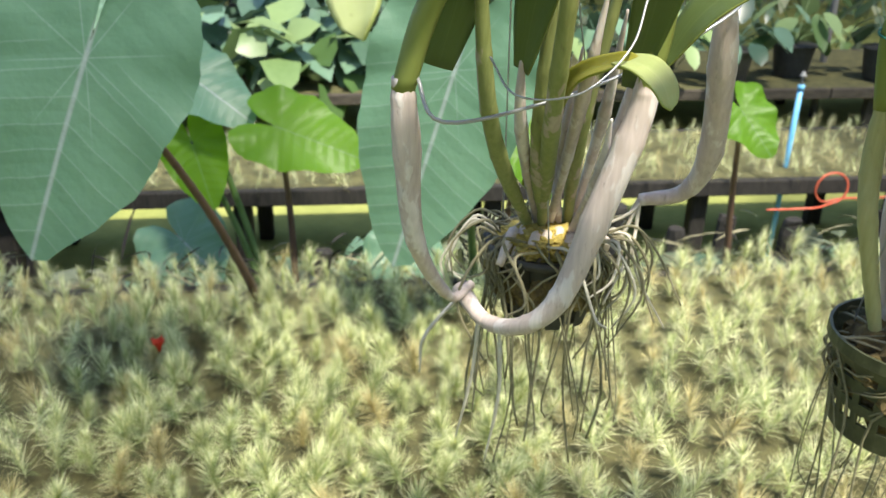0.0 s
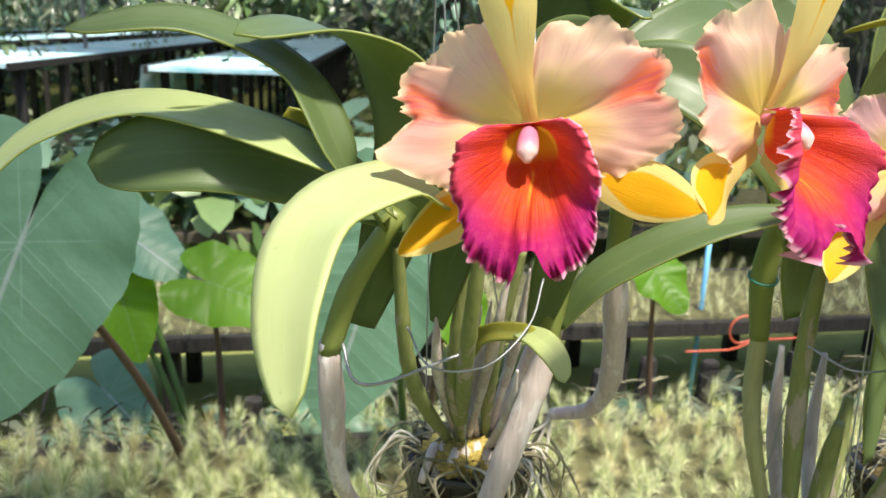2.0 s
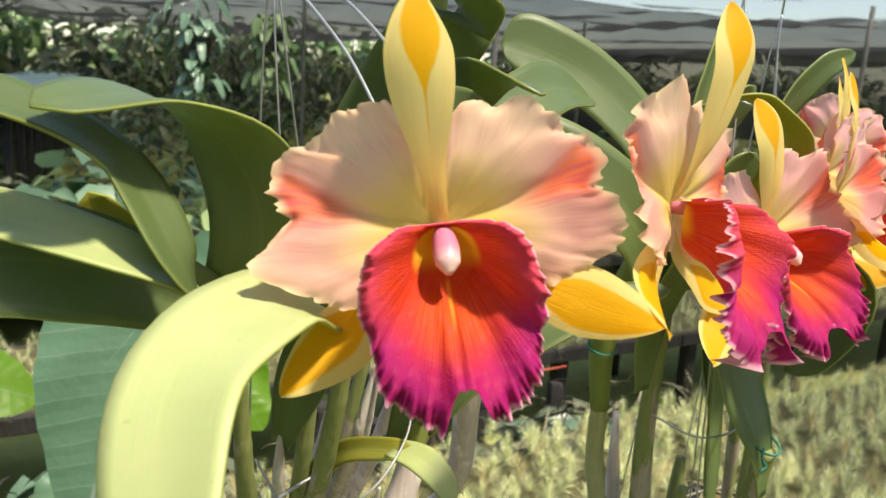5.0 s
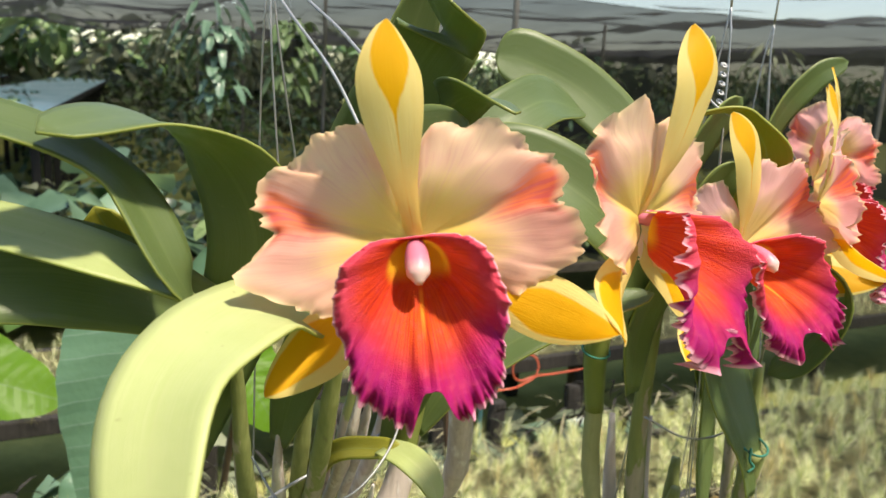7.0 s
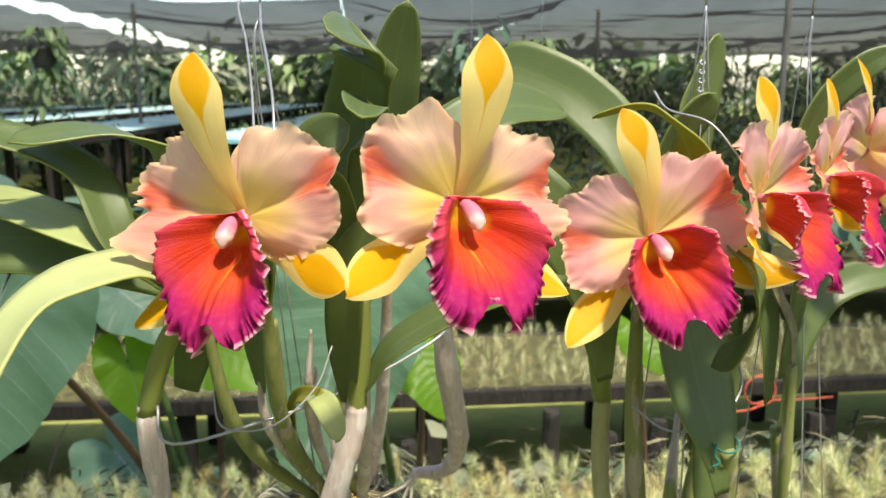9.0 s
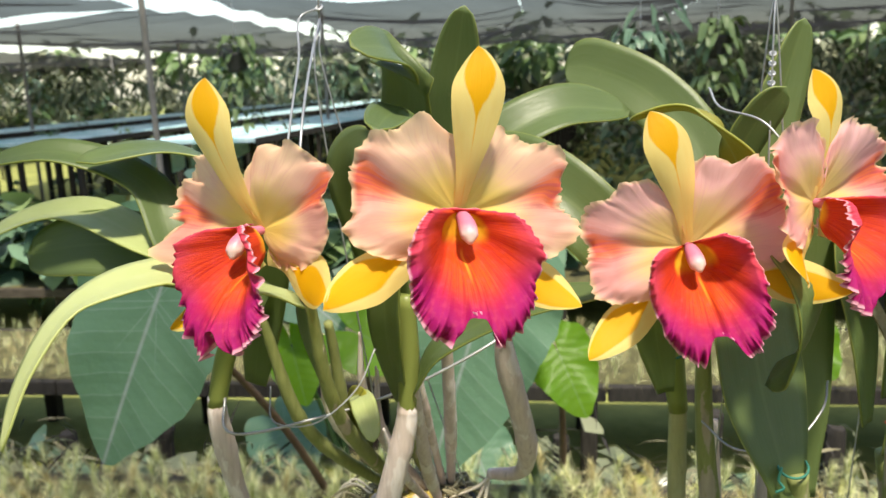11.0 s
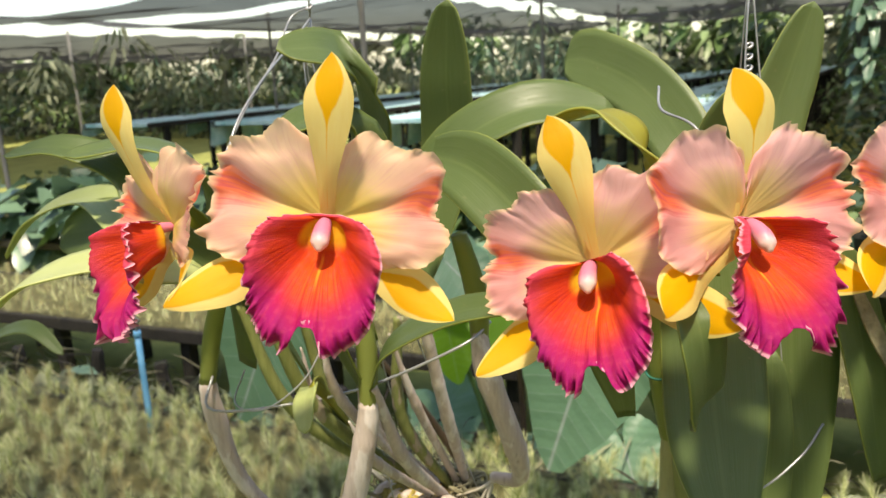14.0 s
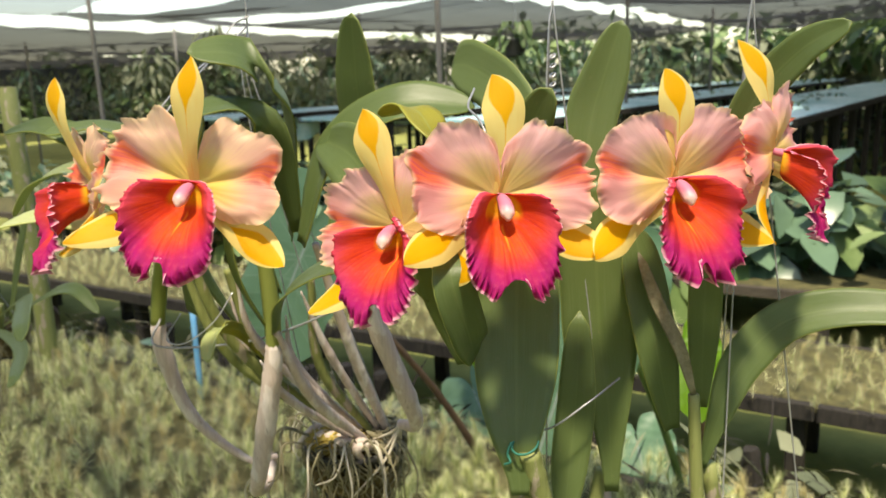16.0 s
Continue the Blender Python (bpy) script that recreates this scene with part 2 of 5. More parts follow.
def make_bulb(name, a, b, sheath, cover):
    """A stem with fine long ribs, patches of torn papery sheath and dark specks."""
    k = Mat(name, 0.6, 0.3)
    o = k.coord("Object")
    ribs = k.noise(k.scaled(o, (260, 260, 9)), 1.0, 3)
    patch = k.noise(k.scaled(o, (45, 45, 16)), 1.0, 4)
    c = k.mix(ribs, a, b)
    c = k.mix(k.step(patch, cover, cover + 0.05), c, k.mix(ribs, tuple(0.6 * q for q in sheath), sheath))
    c = k.mix(k.math("MULTIPLY", k.step(k.noise(k.scaled(o, (150, 150, 60)), 1.0, 3), 0.62, 0.76), 0.45), c, (0.10, 0.075, 0.05))
    k.bump(k.math("ADD", ribs, k.math("MULTIPLY", k.step(patch, cover, cover + 0.05), 0.5)), 0.0010, 0.6)
    return k.done(c)


def make_net(name, leak):
    """Grey woven shade cloth: threads with light leaking between them."""
    k = Mat(name, 0.8, 0.1)
    o = k.coord("Object")
    n = k.noise(k.scaled(o, (1.6, 0.22, 1)), 1.2, 4)
    f = k.noise(k.scaled(o, (40, 4, 4)), 3.0, 3)
    c = k.mix(n, (0.014, 0.014, 0.016), (0.080, 0.080, 0.086))
    c = k.mix(k.math("MULTIPLY", f, 0.3), c, (0.12, 0.12, 0.125))
    k.put(k.b.inputs["Base Color"], c)
    tl = k.t.nodes.new("ShaderNodeBsdfTranslucent")
    k.put(tl.inputs[0], c)
    m1 = k.t.nodes.new("ShaderNodeMixShader")
    m1.inputs[0].default_value = 0.18
    k.t.links.new(k.b.outputs[0], m1.inputs[1]), k.t.links.new(tl.outputs[0], m1.inputs[2])
    tp = k.t.nodes.new("ShaderNodeBsdfTransparent")
    m2 = k.t.nodes.new("ShaderNodeMixShader")
    k.put(m2.inputs[0], k.math("ADD", leak, k.math("MULTIPLY", n, 0.06)))
    k.t.links.new(m1.outputs[0], m2.inputs[1]), k.t.links.new(tp.outputs[0], m2.inputs[2])
    k.t.links.new(m2.outputs[0], k.out.inputs[0])
    return k.m


PETAL = make_petal("petal_peach", 0.12)
PETAL_PINK = make_petal("petal_peach_pink", 0.62)
DORSAL = make_sepal("sepal_dorsal", 0.52, 0.36, 0.02, 0.5)
LATERAL = make_sepal("sepal_lateral", 0.30, 0.34, 0.07, 0.45)
LIP = make_lip()
COLUMN = make_column()
LEAF = make_leaf("orchid_leaf", (0.070, 0.118, 0.034), (0.135, 0.190, 0.062), (0.20, 0.25, 0.12), 0.37, 0.32, (0.17, 0.23, 0.08))
LEAF_PALE = make_leaf("orchid_leaf_pale", (0.31, 0.40, 0.12), (0.56, 0.61, 0.28), (0.60, 0.62, 0.34), 0.42, 0.3, (0.5, 0.54, 0.25))
LEAF_OLD = make_leaf("orchid_leaf_yellow", (0.30, 0.27, 0.02), (0.20, 0.22, 0.03), (0.42, 0.36, 0.06), 0.45, 0.3)
BULB_GREEN = make_bulb("pseudobulb_green", (0.13, 0.16, 0.045), (0.27, 0.29, 0.11), (0.42, 0.36, 0.27), 0.56)
BULB_TAN = make_bulb("pseudobulb_tan", (0.26, 0.27, 0.10), (0.42, 0.40, 0.19), (0.55, 0.48, 0.34), 0.60)
BULB_DRY = make_bulb("pseudobulb_sheath", (0.36, 0.29, 0.26), (0.64, 0.55, 0.50), (0.76, 0.69, 0.65), 0.52)
RHIZOME = make_plain("rhizome", (0.44, 0.35, 0.29), (0.74, 0.65, 0.56), 60, 0.7, 0.0015)
ROOT = make_plain("root", (0.10, 0.095, 0.045), (0.30, 0.27, 0.17), 50, 0.7, 0.001)
ROOT_PALE = make_plain("root_pale", (0.42, 0.38, 0.28), (0.66, 0.62, 0.52), 50, 0.7, 0.001)
MOSS_TOP = make_plain("yellow_moss", (0.20, 0.15, 0.03), (0.58, 0.46, 0.12), 160, 0.9, 0.004)
MOSS = make_plain("potting_bark", (0.035, 0.022, 0.014), (0.20, 0.15, 0.05), 70, 0.9, 0.006)
WIRE = Mat("wire", 0.4, 0.5, 0.6)
WIRE = WIRE.done(WIRE.mix(WIRE.noise(WIRE.coord(), 80, 3), (0.26, 0.27, 0.28), (0.50, 0.51, 0.52)))
BASKET = make_plain("black_plastic", (0.018, 0.018, 0.016), (0.045, 0.045, 0.04), 40, 0.5, 0.0006)
OLIVE = make_plain("olive_plastic", (0.035, 0.040, 0.018), (0.085, 0.09, 0.045), 40, 0.5, 0.0006)
GREEN_STRING = make_plain("green_string", (0.015, 0.12, 0.085), (0.03, 0.2, 0.14), 60, 0.7, 0.0005)
TUFT_GREEN = make_plain("airplant_blade", (0.31, 0.39, 0.13), (0.94, 0.92, 0.56), 4, 0.6, 0.0005, trans=0.25, island=True)
# dark olive for the lowest blades: shade between tufts, put into colour
TUFT_GAP_SHADE = make_plain("airplant_gap_shade", (0.045, 0.045, 0.018), (0.16, 0.14, 0.06), 5, 0.85, 0.0005, island=True)
TUFT_DRY = make_plain("airplant_straw", (0.42, 0.37, 0.16), (0.72, 0.64, 0.34), 5, 0.75, 0.0005, trans=0.2, island=True)
RED_PETAL = make_plain("red_bract", (0.62, 0.03, 0.012), (0.75, 0.08, 0.03), 60, 0.5, 0.0003, trans=0.25)
SOIL = make_plain("bed_litter", (0.03, 0.032, 0.014), (0.14, 0.13, 0.05), 14, 0.95, 0.02)
GROUND = make_plain("algae_ground", (0.18, 0.21, 0.055), (0.36, 0.37, 0.11), 1.6, 0.95, 0.02)
WOOD = make_plain("weathered_wood", (0.022, 0.018, 0.014), (0.085, 0.07, 0.054), 9, 0.85, 0.006, (1, 6, 6))
STAKE = make_plain("dark_stake", (0.011, 0.010, 0.009), (0.038, 0.034, 0.028), 14, 0.9, 0.006, (5, 5, 1))
TARO = make_taro("taro_leaf", (0.080, 0.185, 0.115), (0.160, 0.285, 0.185), (0.12, 0.30, 0.05))
TARO_BRIGHT = make_taro("taro_leaf_young", (0.10, 0.25, 0.012), (0.17, 0.34, 0.02), (0.27, 0.52, 0.005), 0.25, 0.6)
PETIOLE = make_plain("taro_petiole", (0.06, 0.035, 0.025), (0.15, 0.09, 0.06), 12, 0.5, 0.0008, (1, 1, 0.2))
PETIOLE_G = make_plain("taro_petiole_green", (0.05, 0.10, 0.025), (0.12, 0.20, 0.06), 12, 0.5, 0.0008, (1, 1, 0.2))
SHRUB = make_plain("broadleaf", (0.040, 0.085, 0.048), (0.15, 0.25, 0.16), 3, 0.3, 0.002, trans=0.15, spec=0.6, island=True)
SHRUB_LIGHT = make_plain("broadleaf_light", (0.08, 0.15, 0.045), (0.24, 0.33, 0.14), 3, 0.4, 0.002, trans=0.25, island=True)
FERN = make_plain("hanging_fern", (0.09, 0.115, 0.07), (0.22, 0.24, 0.15), 3, 0.7, 0.002, trans=0.15, island=True)
PVC = make_plain("blue_pvc", (0.10, 0.36, 0.62), (0.20, 0.48, 0.72), 30, 0.4, 0.0004)
GREY_PLASTIC = make_plain("grey_plastic", (0.10, 0.10, 0.10), (0.22, 0.22, 0.21), 40, 0.5, 0.0004)
HOSE = make_plain("orange_hose", (0.42, 0.07, 0.04), (0.55, 0.12, 0.06), 20, 0.4, 0.0004)
TEAL = make_plain("teal_mesh", (0.10, 0.40, 0.44), (0.72, 0.84, 0.86), 2.6, 0.7, 0.004)
POST = make_plain("grey_post", (0.10, 0.095, 0.085), (0.24, 0.23, 0.21), 8, 0.8, 0.003, (3, 3, 0.5))
NET = make_net("shade_net", 0.09)
NET_THIN_UNSEEN = make_net("shade_net_thin_unseen", 0.44)


# ---- building helpers ----
def mesh(name, verts, faces, mats, uv=None, polar=None, smooth=True):
    me = bpy.data.meshes.new(name)
    me.from_pydata([tuple(map(float, v)) for v in verts], [], [tuple(map(int, f)) for f in faces])
    for m in mats if isinstance(mats, (list, tuple)) else [mats]:
        me.materials.append(m)
    for lay, data in (("UVMap", uv), ("polar", polar)):
        if data is not None:
            l = me.uv_layers.new(name=lay)
            idx = np.empty(len(me.loops), dtype=np.int32)
            me.loops.foreach_get("vertex_index", idx)
            l.data.foreach_set("uv", np.asarray(data, dtype=np.float32)[idx].ravel())
    if smooth:
        me.polygons.foreach_set("use_smooth", np.ones(len(me.polygons), dtype=bool))
    me.update()
    return me


def put(name, me, parent=None, label="", m=None, local=False):
    ob = new(name, me)
    if parent is not None:
        ob.parent = parent
        if not local:
            ob.matrix_parent_inverse = parent.matrix_basis.inverted()
    if m is not None:
        ob.matrix_basis = m
    if label:
        tagged(ob, label)
    return ob


def thing(name, at, label, category, group="", kind="", m=None):
    ob = new(name)
    ob.empty_display_size = 0.02
    ob.matrix_basis = m if m is not None else Matrix.Translation(at)
    return tagged(ob, label, category, group, kind)


def curve(points, n):
    """Points along a Catmull-Rom spline through the given ones."""
    p = np.array(points, float)
    p = np.vstack([2 * p[0] - p[1], p, 2 * p[-1] - p[-2]])
    out = []
    segs = len(p) - 3
    for i in range(n):
        s = i / (n - 1) * segs
        j = min(int(s), segs - 1)
        t = s - j
        a, b, c, d = p[j:j + 4]
        out.append(0.5 * (2 * b + (c - a) * t + (2 * a - 5 * b + 4 * c - d) * t * t + (3 * b - 3 * c + d - a) * t ** 3))
    return np.array(out)


def tube(points, radii, n=16, sides=8, cap=True, knob=None):
    """Vertices and faces of a tube whose radius runs through radii."""
    c = curve(points, n)
    r = np.interp(np.linspace(0, 1, n), np.linspace(0, 1, len(radii)), radii)
    if knob is not None:
        r = r * knob(np.linspace(0, 1, n))
    t = np.gradient(c, axis=0)
    t /= np.linalg.norm(t, axis=1)[:, None] + 1e-12
    ref = np.array([0.31, 0.2, 0.93]) if abs(t[0][2]) < 0.9 else np.array([0.95, 0.2, 0.1])
    verts = []
    a = np.cross(t[0], ref)
    for i in range(n):
        a = a - t[i] * (a @ t[i])
        a /= np.linalg.norm(a) + 1e-12
        b = np.cross(t[i], a)
        for k in range(sides):
            g = 2 * math.pi * k / sides
            verts.append(c[i] + r[i] * (math.cos(g) * a + math.sin(g) * b))
    faces = [(i * sides + k, i * sides + (k + 1) % sides, (i + 1) * sides + (k + 1) % sides, (i + 1) * sides + k) for i in range(n - 1) for k in range(sides)]
    if cap:
        faces += [tuple(range(sides))[::-1], tuple((n - 1) * sides + k for k in range(sides))]
    return verts, faces


def join(list_of):
    verts, faces = [], []
    for v, f in list_of:
        o = len(verts)
        verts.extend(v)
        faces.extend(tuple(i + o for i in q) for q in f)
    return verts, faces


def sheet(nu, nv, fn):
    """A grid over u, v in 0..1; fn gives a point. Returns verts, faces, uv."""
    verts, uv = [], []
    for i in range(nu + 1):
        for j in range(nv + 1):
            u, v = i / nu, j / nv
            verts.append(fn(u, v))
            uv.append((u, v))
    w = nv + 1
    faces = [(i * w + j, i * w + j + 1, (i + 1) * w + j + 1, (i + 1) * w + j) for i in range(nu) for j in range(nv)]
    return verts, faces, uv


def box(x0, x1, y0, y1, z0, z1, b=0.004):
    """A box with bevelled edges."""
    bm = bmesh.new()
    bmesh.ops.create_cube(bm, size=1.0, matrix=Matrix.LocRotScale(((x0 + x1) / 2, (y0 + y1) / 2, (z0 + z1) / 2), None, (x1 - x0, y1 - y0, z1 - z0)))
    bmesh.ops.bevel(bm, geom=bm.edges[:], offset=b, segments=1, affect="EDGES")
    v = [tuple(q.co) for q in bm.verts]
    bm.verts.index_update()
    f = [tuple(q.index for q in p.verts) for p in bm.faces]
    bm.free()
    return v, f


def strap(name, points, width, face, mat, parent=None, label="", fold=0.16, tip=0.55, n=30, base=0.35, rise=0.45, crease=1.15):
    """A leathery strap leaf along points; face: the way its upper side looks (one vector, or one at each point)."""
    c = curve(points, n + 1)
    t = np.gradient(c, axis=0)
    t /= np.linalg.norm(t, axis=1)[:, None]
    fc = np.array(face, float)
    fc = np.tile(fc, (2, 1)) if fc.ndim == 1 else fc
    fs = np.array([[np.interp(i / n, np.linspace(0, 1, len(fc)), fc[:, q]) for q in range(3)] for i in range(n + 1)])
    seed = len(bpy.data.objects) * 0.37

    def fn(u, v):
        i = u * n
        j = min(int(round(i)), n)
        side = np.cross(t[j], fs[j])
        side /= np.linalg.norm(side) + 1e-9
        nor = np.cross(side, t[j])
        w = base + (1 - base) * math.sin(min(u / rise, 1) * math.pi / 2) ** (1.0 if rise < 0.5 else 1.6)
        if u > tip:
            w *= math.sqrt(max(0.0, 1 - ((u - tip) / (1 - tip)) ** 2.3))
        s = (v - 0.5) * 2
        half = width / 2 * w * (1 + 0.03 * math.sin(9 * u + seed + 2 * s)) + 0.0006
        lift = abs(s) ** crease * fold * half + 0.05 * half * math.sin(6 * u + seed) * s
        return c[j] + side * half * s * (1 - 0.3 * fold * abs(s)) + nor * lift

    v, f, uv = sheet(n, 8, fn)
    ob = put(name, mesh(name, v, f, mat, uv), parent, label)
    so = ob.modifiers.new("thickness", "SOLIDIFY")
    so.thickness, so.offset = 0.0016, 0.0
    return ob


# ---- the orchid flower: local x to the viewer's right, y up, z out of its face; the origin is the tip of the column ----
CLAW = Vector((0.0, 0.016, -0.029))


def petal_mesh(side, seed, turn=0.0, size=1.0, back=0.0, ruffle=1.0, flap=1.0, mat=None):
    """A broad wing: fan-shaped from the claw, an upper lobe and a lower flap either side of a folded crease."""
    rnd = random.Random(seed)
    ang = np.array([-70, -56, -42, -30, -18, -9, 1, 12, 20, 29, 41, 54, 66, 77, 85, 89], float)
    rad = np.array([0.018, 0.031, 0.044, 0.056, 0.070, 0.079, 0.074, 0.072, 0.080, 0.081, 0.073, 0.068, 0.065, 0.057, 0.043, 0.022])
    edge = np.array([-0.036, -0.031, -0.022, -0.013, -0.009, -0.009, -0.013, -0.018, -0.021, -0.021, -0.020, -0.018, -0.017, -0.019, -0.022, -0.024])
    rad = rad * np.array([1 + rnd.uniform(-0.05, 0.05) for _ in rad]) * size
    fine_a = np.linspace(ang[0], ang[-1], 313)
    ker = np.exp(-(np.arange(-12, 13) / 6.0) ** 2)
    ker /= ker.sum()
    fine_r, fine_z = (np.convolve(np.pad(np.interp(fine_a, ang, q), 12, mode="edge"), ker, "valid") for q in (rad, edge))

    def fn(v, u):
        u = 1 - (1 - u) ** 1.35
        a = ang[0] + (ang[-1] - ang[0]) * v
        R, Z = float(np.interp(a, fine_a, fine_r)), float(np.interp(a, fine_a, fine_z))
        t = radians(a)
        g = math.exp(-((a - 16) / 8) ** 2)
        soft = noise.noise(Vector((t * 1.8 + seed, u * 1.6, 0.5 * seed)))
        mid_w = noise.noise(Vector((t * 4.0, u * 4.0, seed * 1.1)))
        pleat = noise.noise(Vector((t * 9.0, u * 1.2, seed * 0.9)))
        frill = noise.noise(Vector((t * 13, u * 6.0, seed * 1.7)))
        tiny = noise.noise(Vector((t * 30, u * 5.0, seed * 2.3)))
        e = u ** 14
        near = 1 + 1.2 * math.exp(-((a - 14) / 22) ** 2)
        r = R * u * (1 + 0.09 * mid_w * u ** 3 + e * (0.022 * frill + 0.022 * tiny) * near)
        q = radians(a + turn + 5.5 * mid_w * u * u)
        z = -0.030 + (flap * Z + 0.030 - back) * u ** 1.25 + 0.004 * math.sin(u * math.pi) ** 2 * (1 - 1.5 * g)
        z += 0.010 * soft * u * u + 0.0075 * mid_w * u ** 4 + 0.0009 * pleat * u
        z += ruffle * e * near * (0.0042 * frill + 0.0026 * tiny)
        return (side * r * math.cos(q), CLAW.y + r * math.sin(q), z)

    v, f, uv = sheet(120, 36, fn)
    uv = [(b, a) for a, b in uv]
    if side > 0:
        f = [q[::-1] for q in f]
    return mesh("petal", v, f, mat or PETAL, uv)


def sepal_mesh(base, tip, width, bow, mat, peak=0.72, waist=0.28, hook=(0, 0, 0), roll=0.0, name="sepal"):
    """A sepal from base to tip; bow lifts its middle, hook bends its last quarter, roll turns it about its length."""
    b, h = Vector(base), Vector(hook)
    p, w3 = Vector(tip) - h, Vector(bow)

    def spine(u):
        return b.lerp(p, u) + w3 * (4 * u * (1 - u)) + h * (max(0.0, u - 0.62) / 0.38) ** 2

    def fn(u, v):
        s = (v - 0.5) * 2
        t = (spine(min(u + 0.02, 1.02)) - spine(u - 0.02)).normalized()
        side = t.cross(Vector((0, 0, 1))).normalized()
        nor = side.cross(t)
        g = radians(roll) * u
        side, nor = side * math.cos(g) + nor * math.sin(g), nor * math.cos(g) - side * math.sin(g)
        w = waist + (1 - waist) * math.sin(u / peak * math.pi / 2) ** 2.5 if u < peak else max(0.0, 1 - ((u - peak) / (1 - peak)) ** 1.6) ** 0.78
        half = width / 2 * w + 0.0006
        return spine(u) + side * half * s + nor * (-0.24 * half * s * s + 0.08 * half * abs(s) + 0.0012 * math.sin(11 * u + width * 900) * s)

    v, f, uv = sheet(32, 12, fn)
    return mesh(name, v, f, mat, uv)


def lip_mesh(seed, W=0.0385, top=0.044, low=0.045, mid=-0.018, fwd=0.0, notch=0.024, off=0.05, close=0.0, gap=0.15):
    """A trumpet round the column that flares into a broad apron, frilled along its rim and split below."""
    nr, nt = 40, 300
    verts, uv, pol, faces = [], [], [], []
    for i in range(nr + 1):
        r = 1 - (1 - i / nr) ** 1.8
        for j in range(nt):
            th = 2 * math.pi * j / nt          # 0: up
            sx, sy = math.sin(th), math.cos(th)
            dn = (1 - sy) / 2                  # 0 at the top, 1 at the bottom
            q0 = noise.noise(Vector((sx * 1.3, sy * 1.3, seed * 1.9)))
            q1 = noise.noise(Vector((sx * 2.6, sy * 2.6, seed * 1.3)))
            q2 = noise.noise(Vector((sx * 7.0, sy * 7.0, seed * 2.1)))
            q3 = noise.noise(Vector((sx * 15, sy * 15, seed * 0.7 + 3.0 * r)))
            q4 = noise.noise(Vector((sx * 29, sy * 29, seed * 1.1 + 4.0 * r)))
            e = max(0.0, (r - 0.72) / 0.28) ** 3
            crimp = 0.35 + 0.85 * dn * dn + 0.5 * max(0.0, q1)
            k = 1 + 0.05 * q1 * r * r - 0.05 * math.exp(-((dn - 0.58) / 0.08) ** 2) * r ** 3 + 0.03 * math.exp(-((dn - 0.82) / 0.10) ** 2) * r ** 3 + e * (0.024 * q2 + 0.018 * q3 + 0.010 * q4)
            ex = abs(sx) ** (0.92 - 0.28 * max(0.0, sy) ** 0.5 if sy > 0 else 0.92) * (1 if sx > 0 else -1)
            ey = abs(sy) ** (0.80 if sy > 0 else 0.92) * (1 if sy > 0 else -1)
            bx, by = W * k * ex, mid + (low if sy < 0 else top) * k * ey
            pinch = math.exp(-(sx / 0.44) ** 2) * max(0.0, sy) ** 0.5
            by -= 0.006 * pinch
            # throat: a narrow ring behind the column
            shut = min(1.0, r / 0.05)
            tx, ty = 0.0125 * sx * shut, 0.004 + 0.0135 * sy * shut
            flare = r ** (1.18 + 0.20 * dn)
            d = th - math.pi + off
            x = tx + (bx - tx) * flare
            y = ty + (by - ty) * flare + math.exp(-(d / gap) ** 4) * notch * r ** 6
            if abs(d) > 0.02:
                x -= (1 if d > 0 else -1) * 0.0030 * math.exp(-((abs(d) - gap * 1.5) / (gap * 0.8)) ** 2) * r ** 14
            rim = 0.022 + fwd - 0.036 * pinch + 0.004 * dn - 0.006 * max(0.0, sx * sx * dn * 1.4 - 0.2) + 0.007 * q0 + 0.006 * q1
            z = -0.022 + (rim + 0.022) * (1 - (1 - r) ** (1.15 + 0.45 * dn))
            z -= 0.007 * max(0.0, (r - 0.80) / 0.20) ** 2 * (1 + 0.8 * q1)
            x *= 1 - 0.40 * close * r * abs(sx) ** 1.4
            z += close * 0.012 * r * r * abs(sx) ** 1.4
            z += e * crimp * (0.0085 * q2 + 0.0115 * q3 + 0.0045 * q4)
            z += 0.0012 * q2 * r ** 3 * (0.4 + dn)
            # two low keels down the middle of the apron
            z += (0.0035 * math.exp(-((abs(x) - 0.004) / 0.003) ** 2)) * (dn > 0.5) * r * (1 - r) * 3
            verts.append((x, y, z))
            uv.append((x / 0.1 + 0.5, (y + 0.06) / 0.085))
            pol.append((r, j / nt))
    for i in range(nr):
        for j in range(nt):
            faces.append((i * nt + j, (i + 1) * nt + j, (i + 1) * nt + (j + 1) % nt, i * nt + (j + 1) % nt))
    return mesh("lip", verts, faces, LIP, uv, pol)


def column_mesh():
    return tube([(0, 0.016, -0.031), (0, 0.0145, -0.018), (0, 0.010, -0.009), (0, 0.0045, -0.003), (0, -0.001, 0.0)], [0.0032, 0.0042, 0.0054, 0.0060, 0.0056, 0.0016], 22, 16)


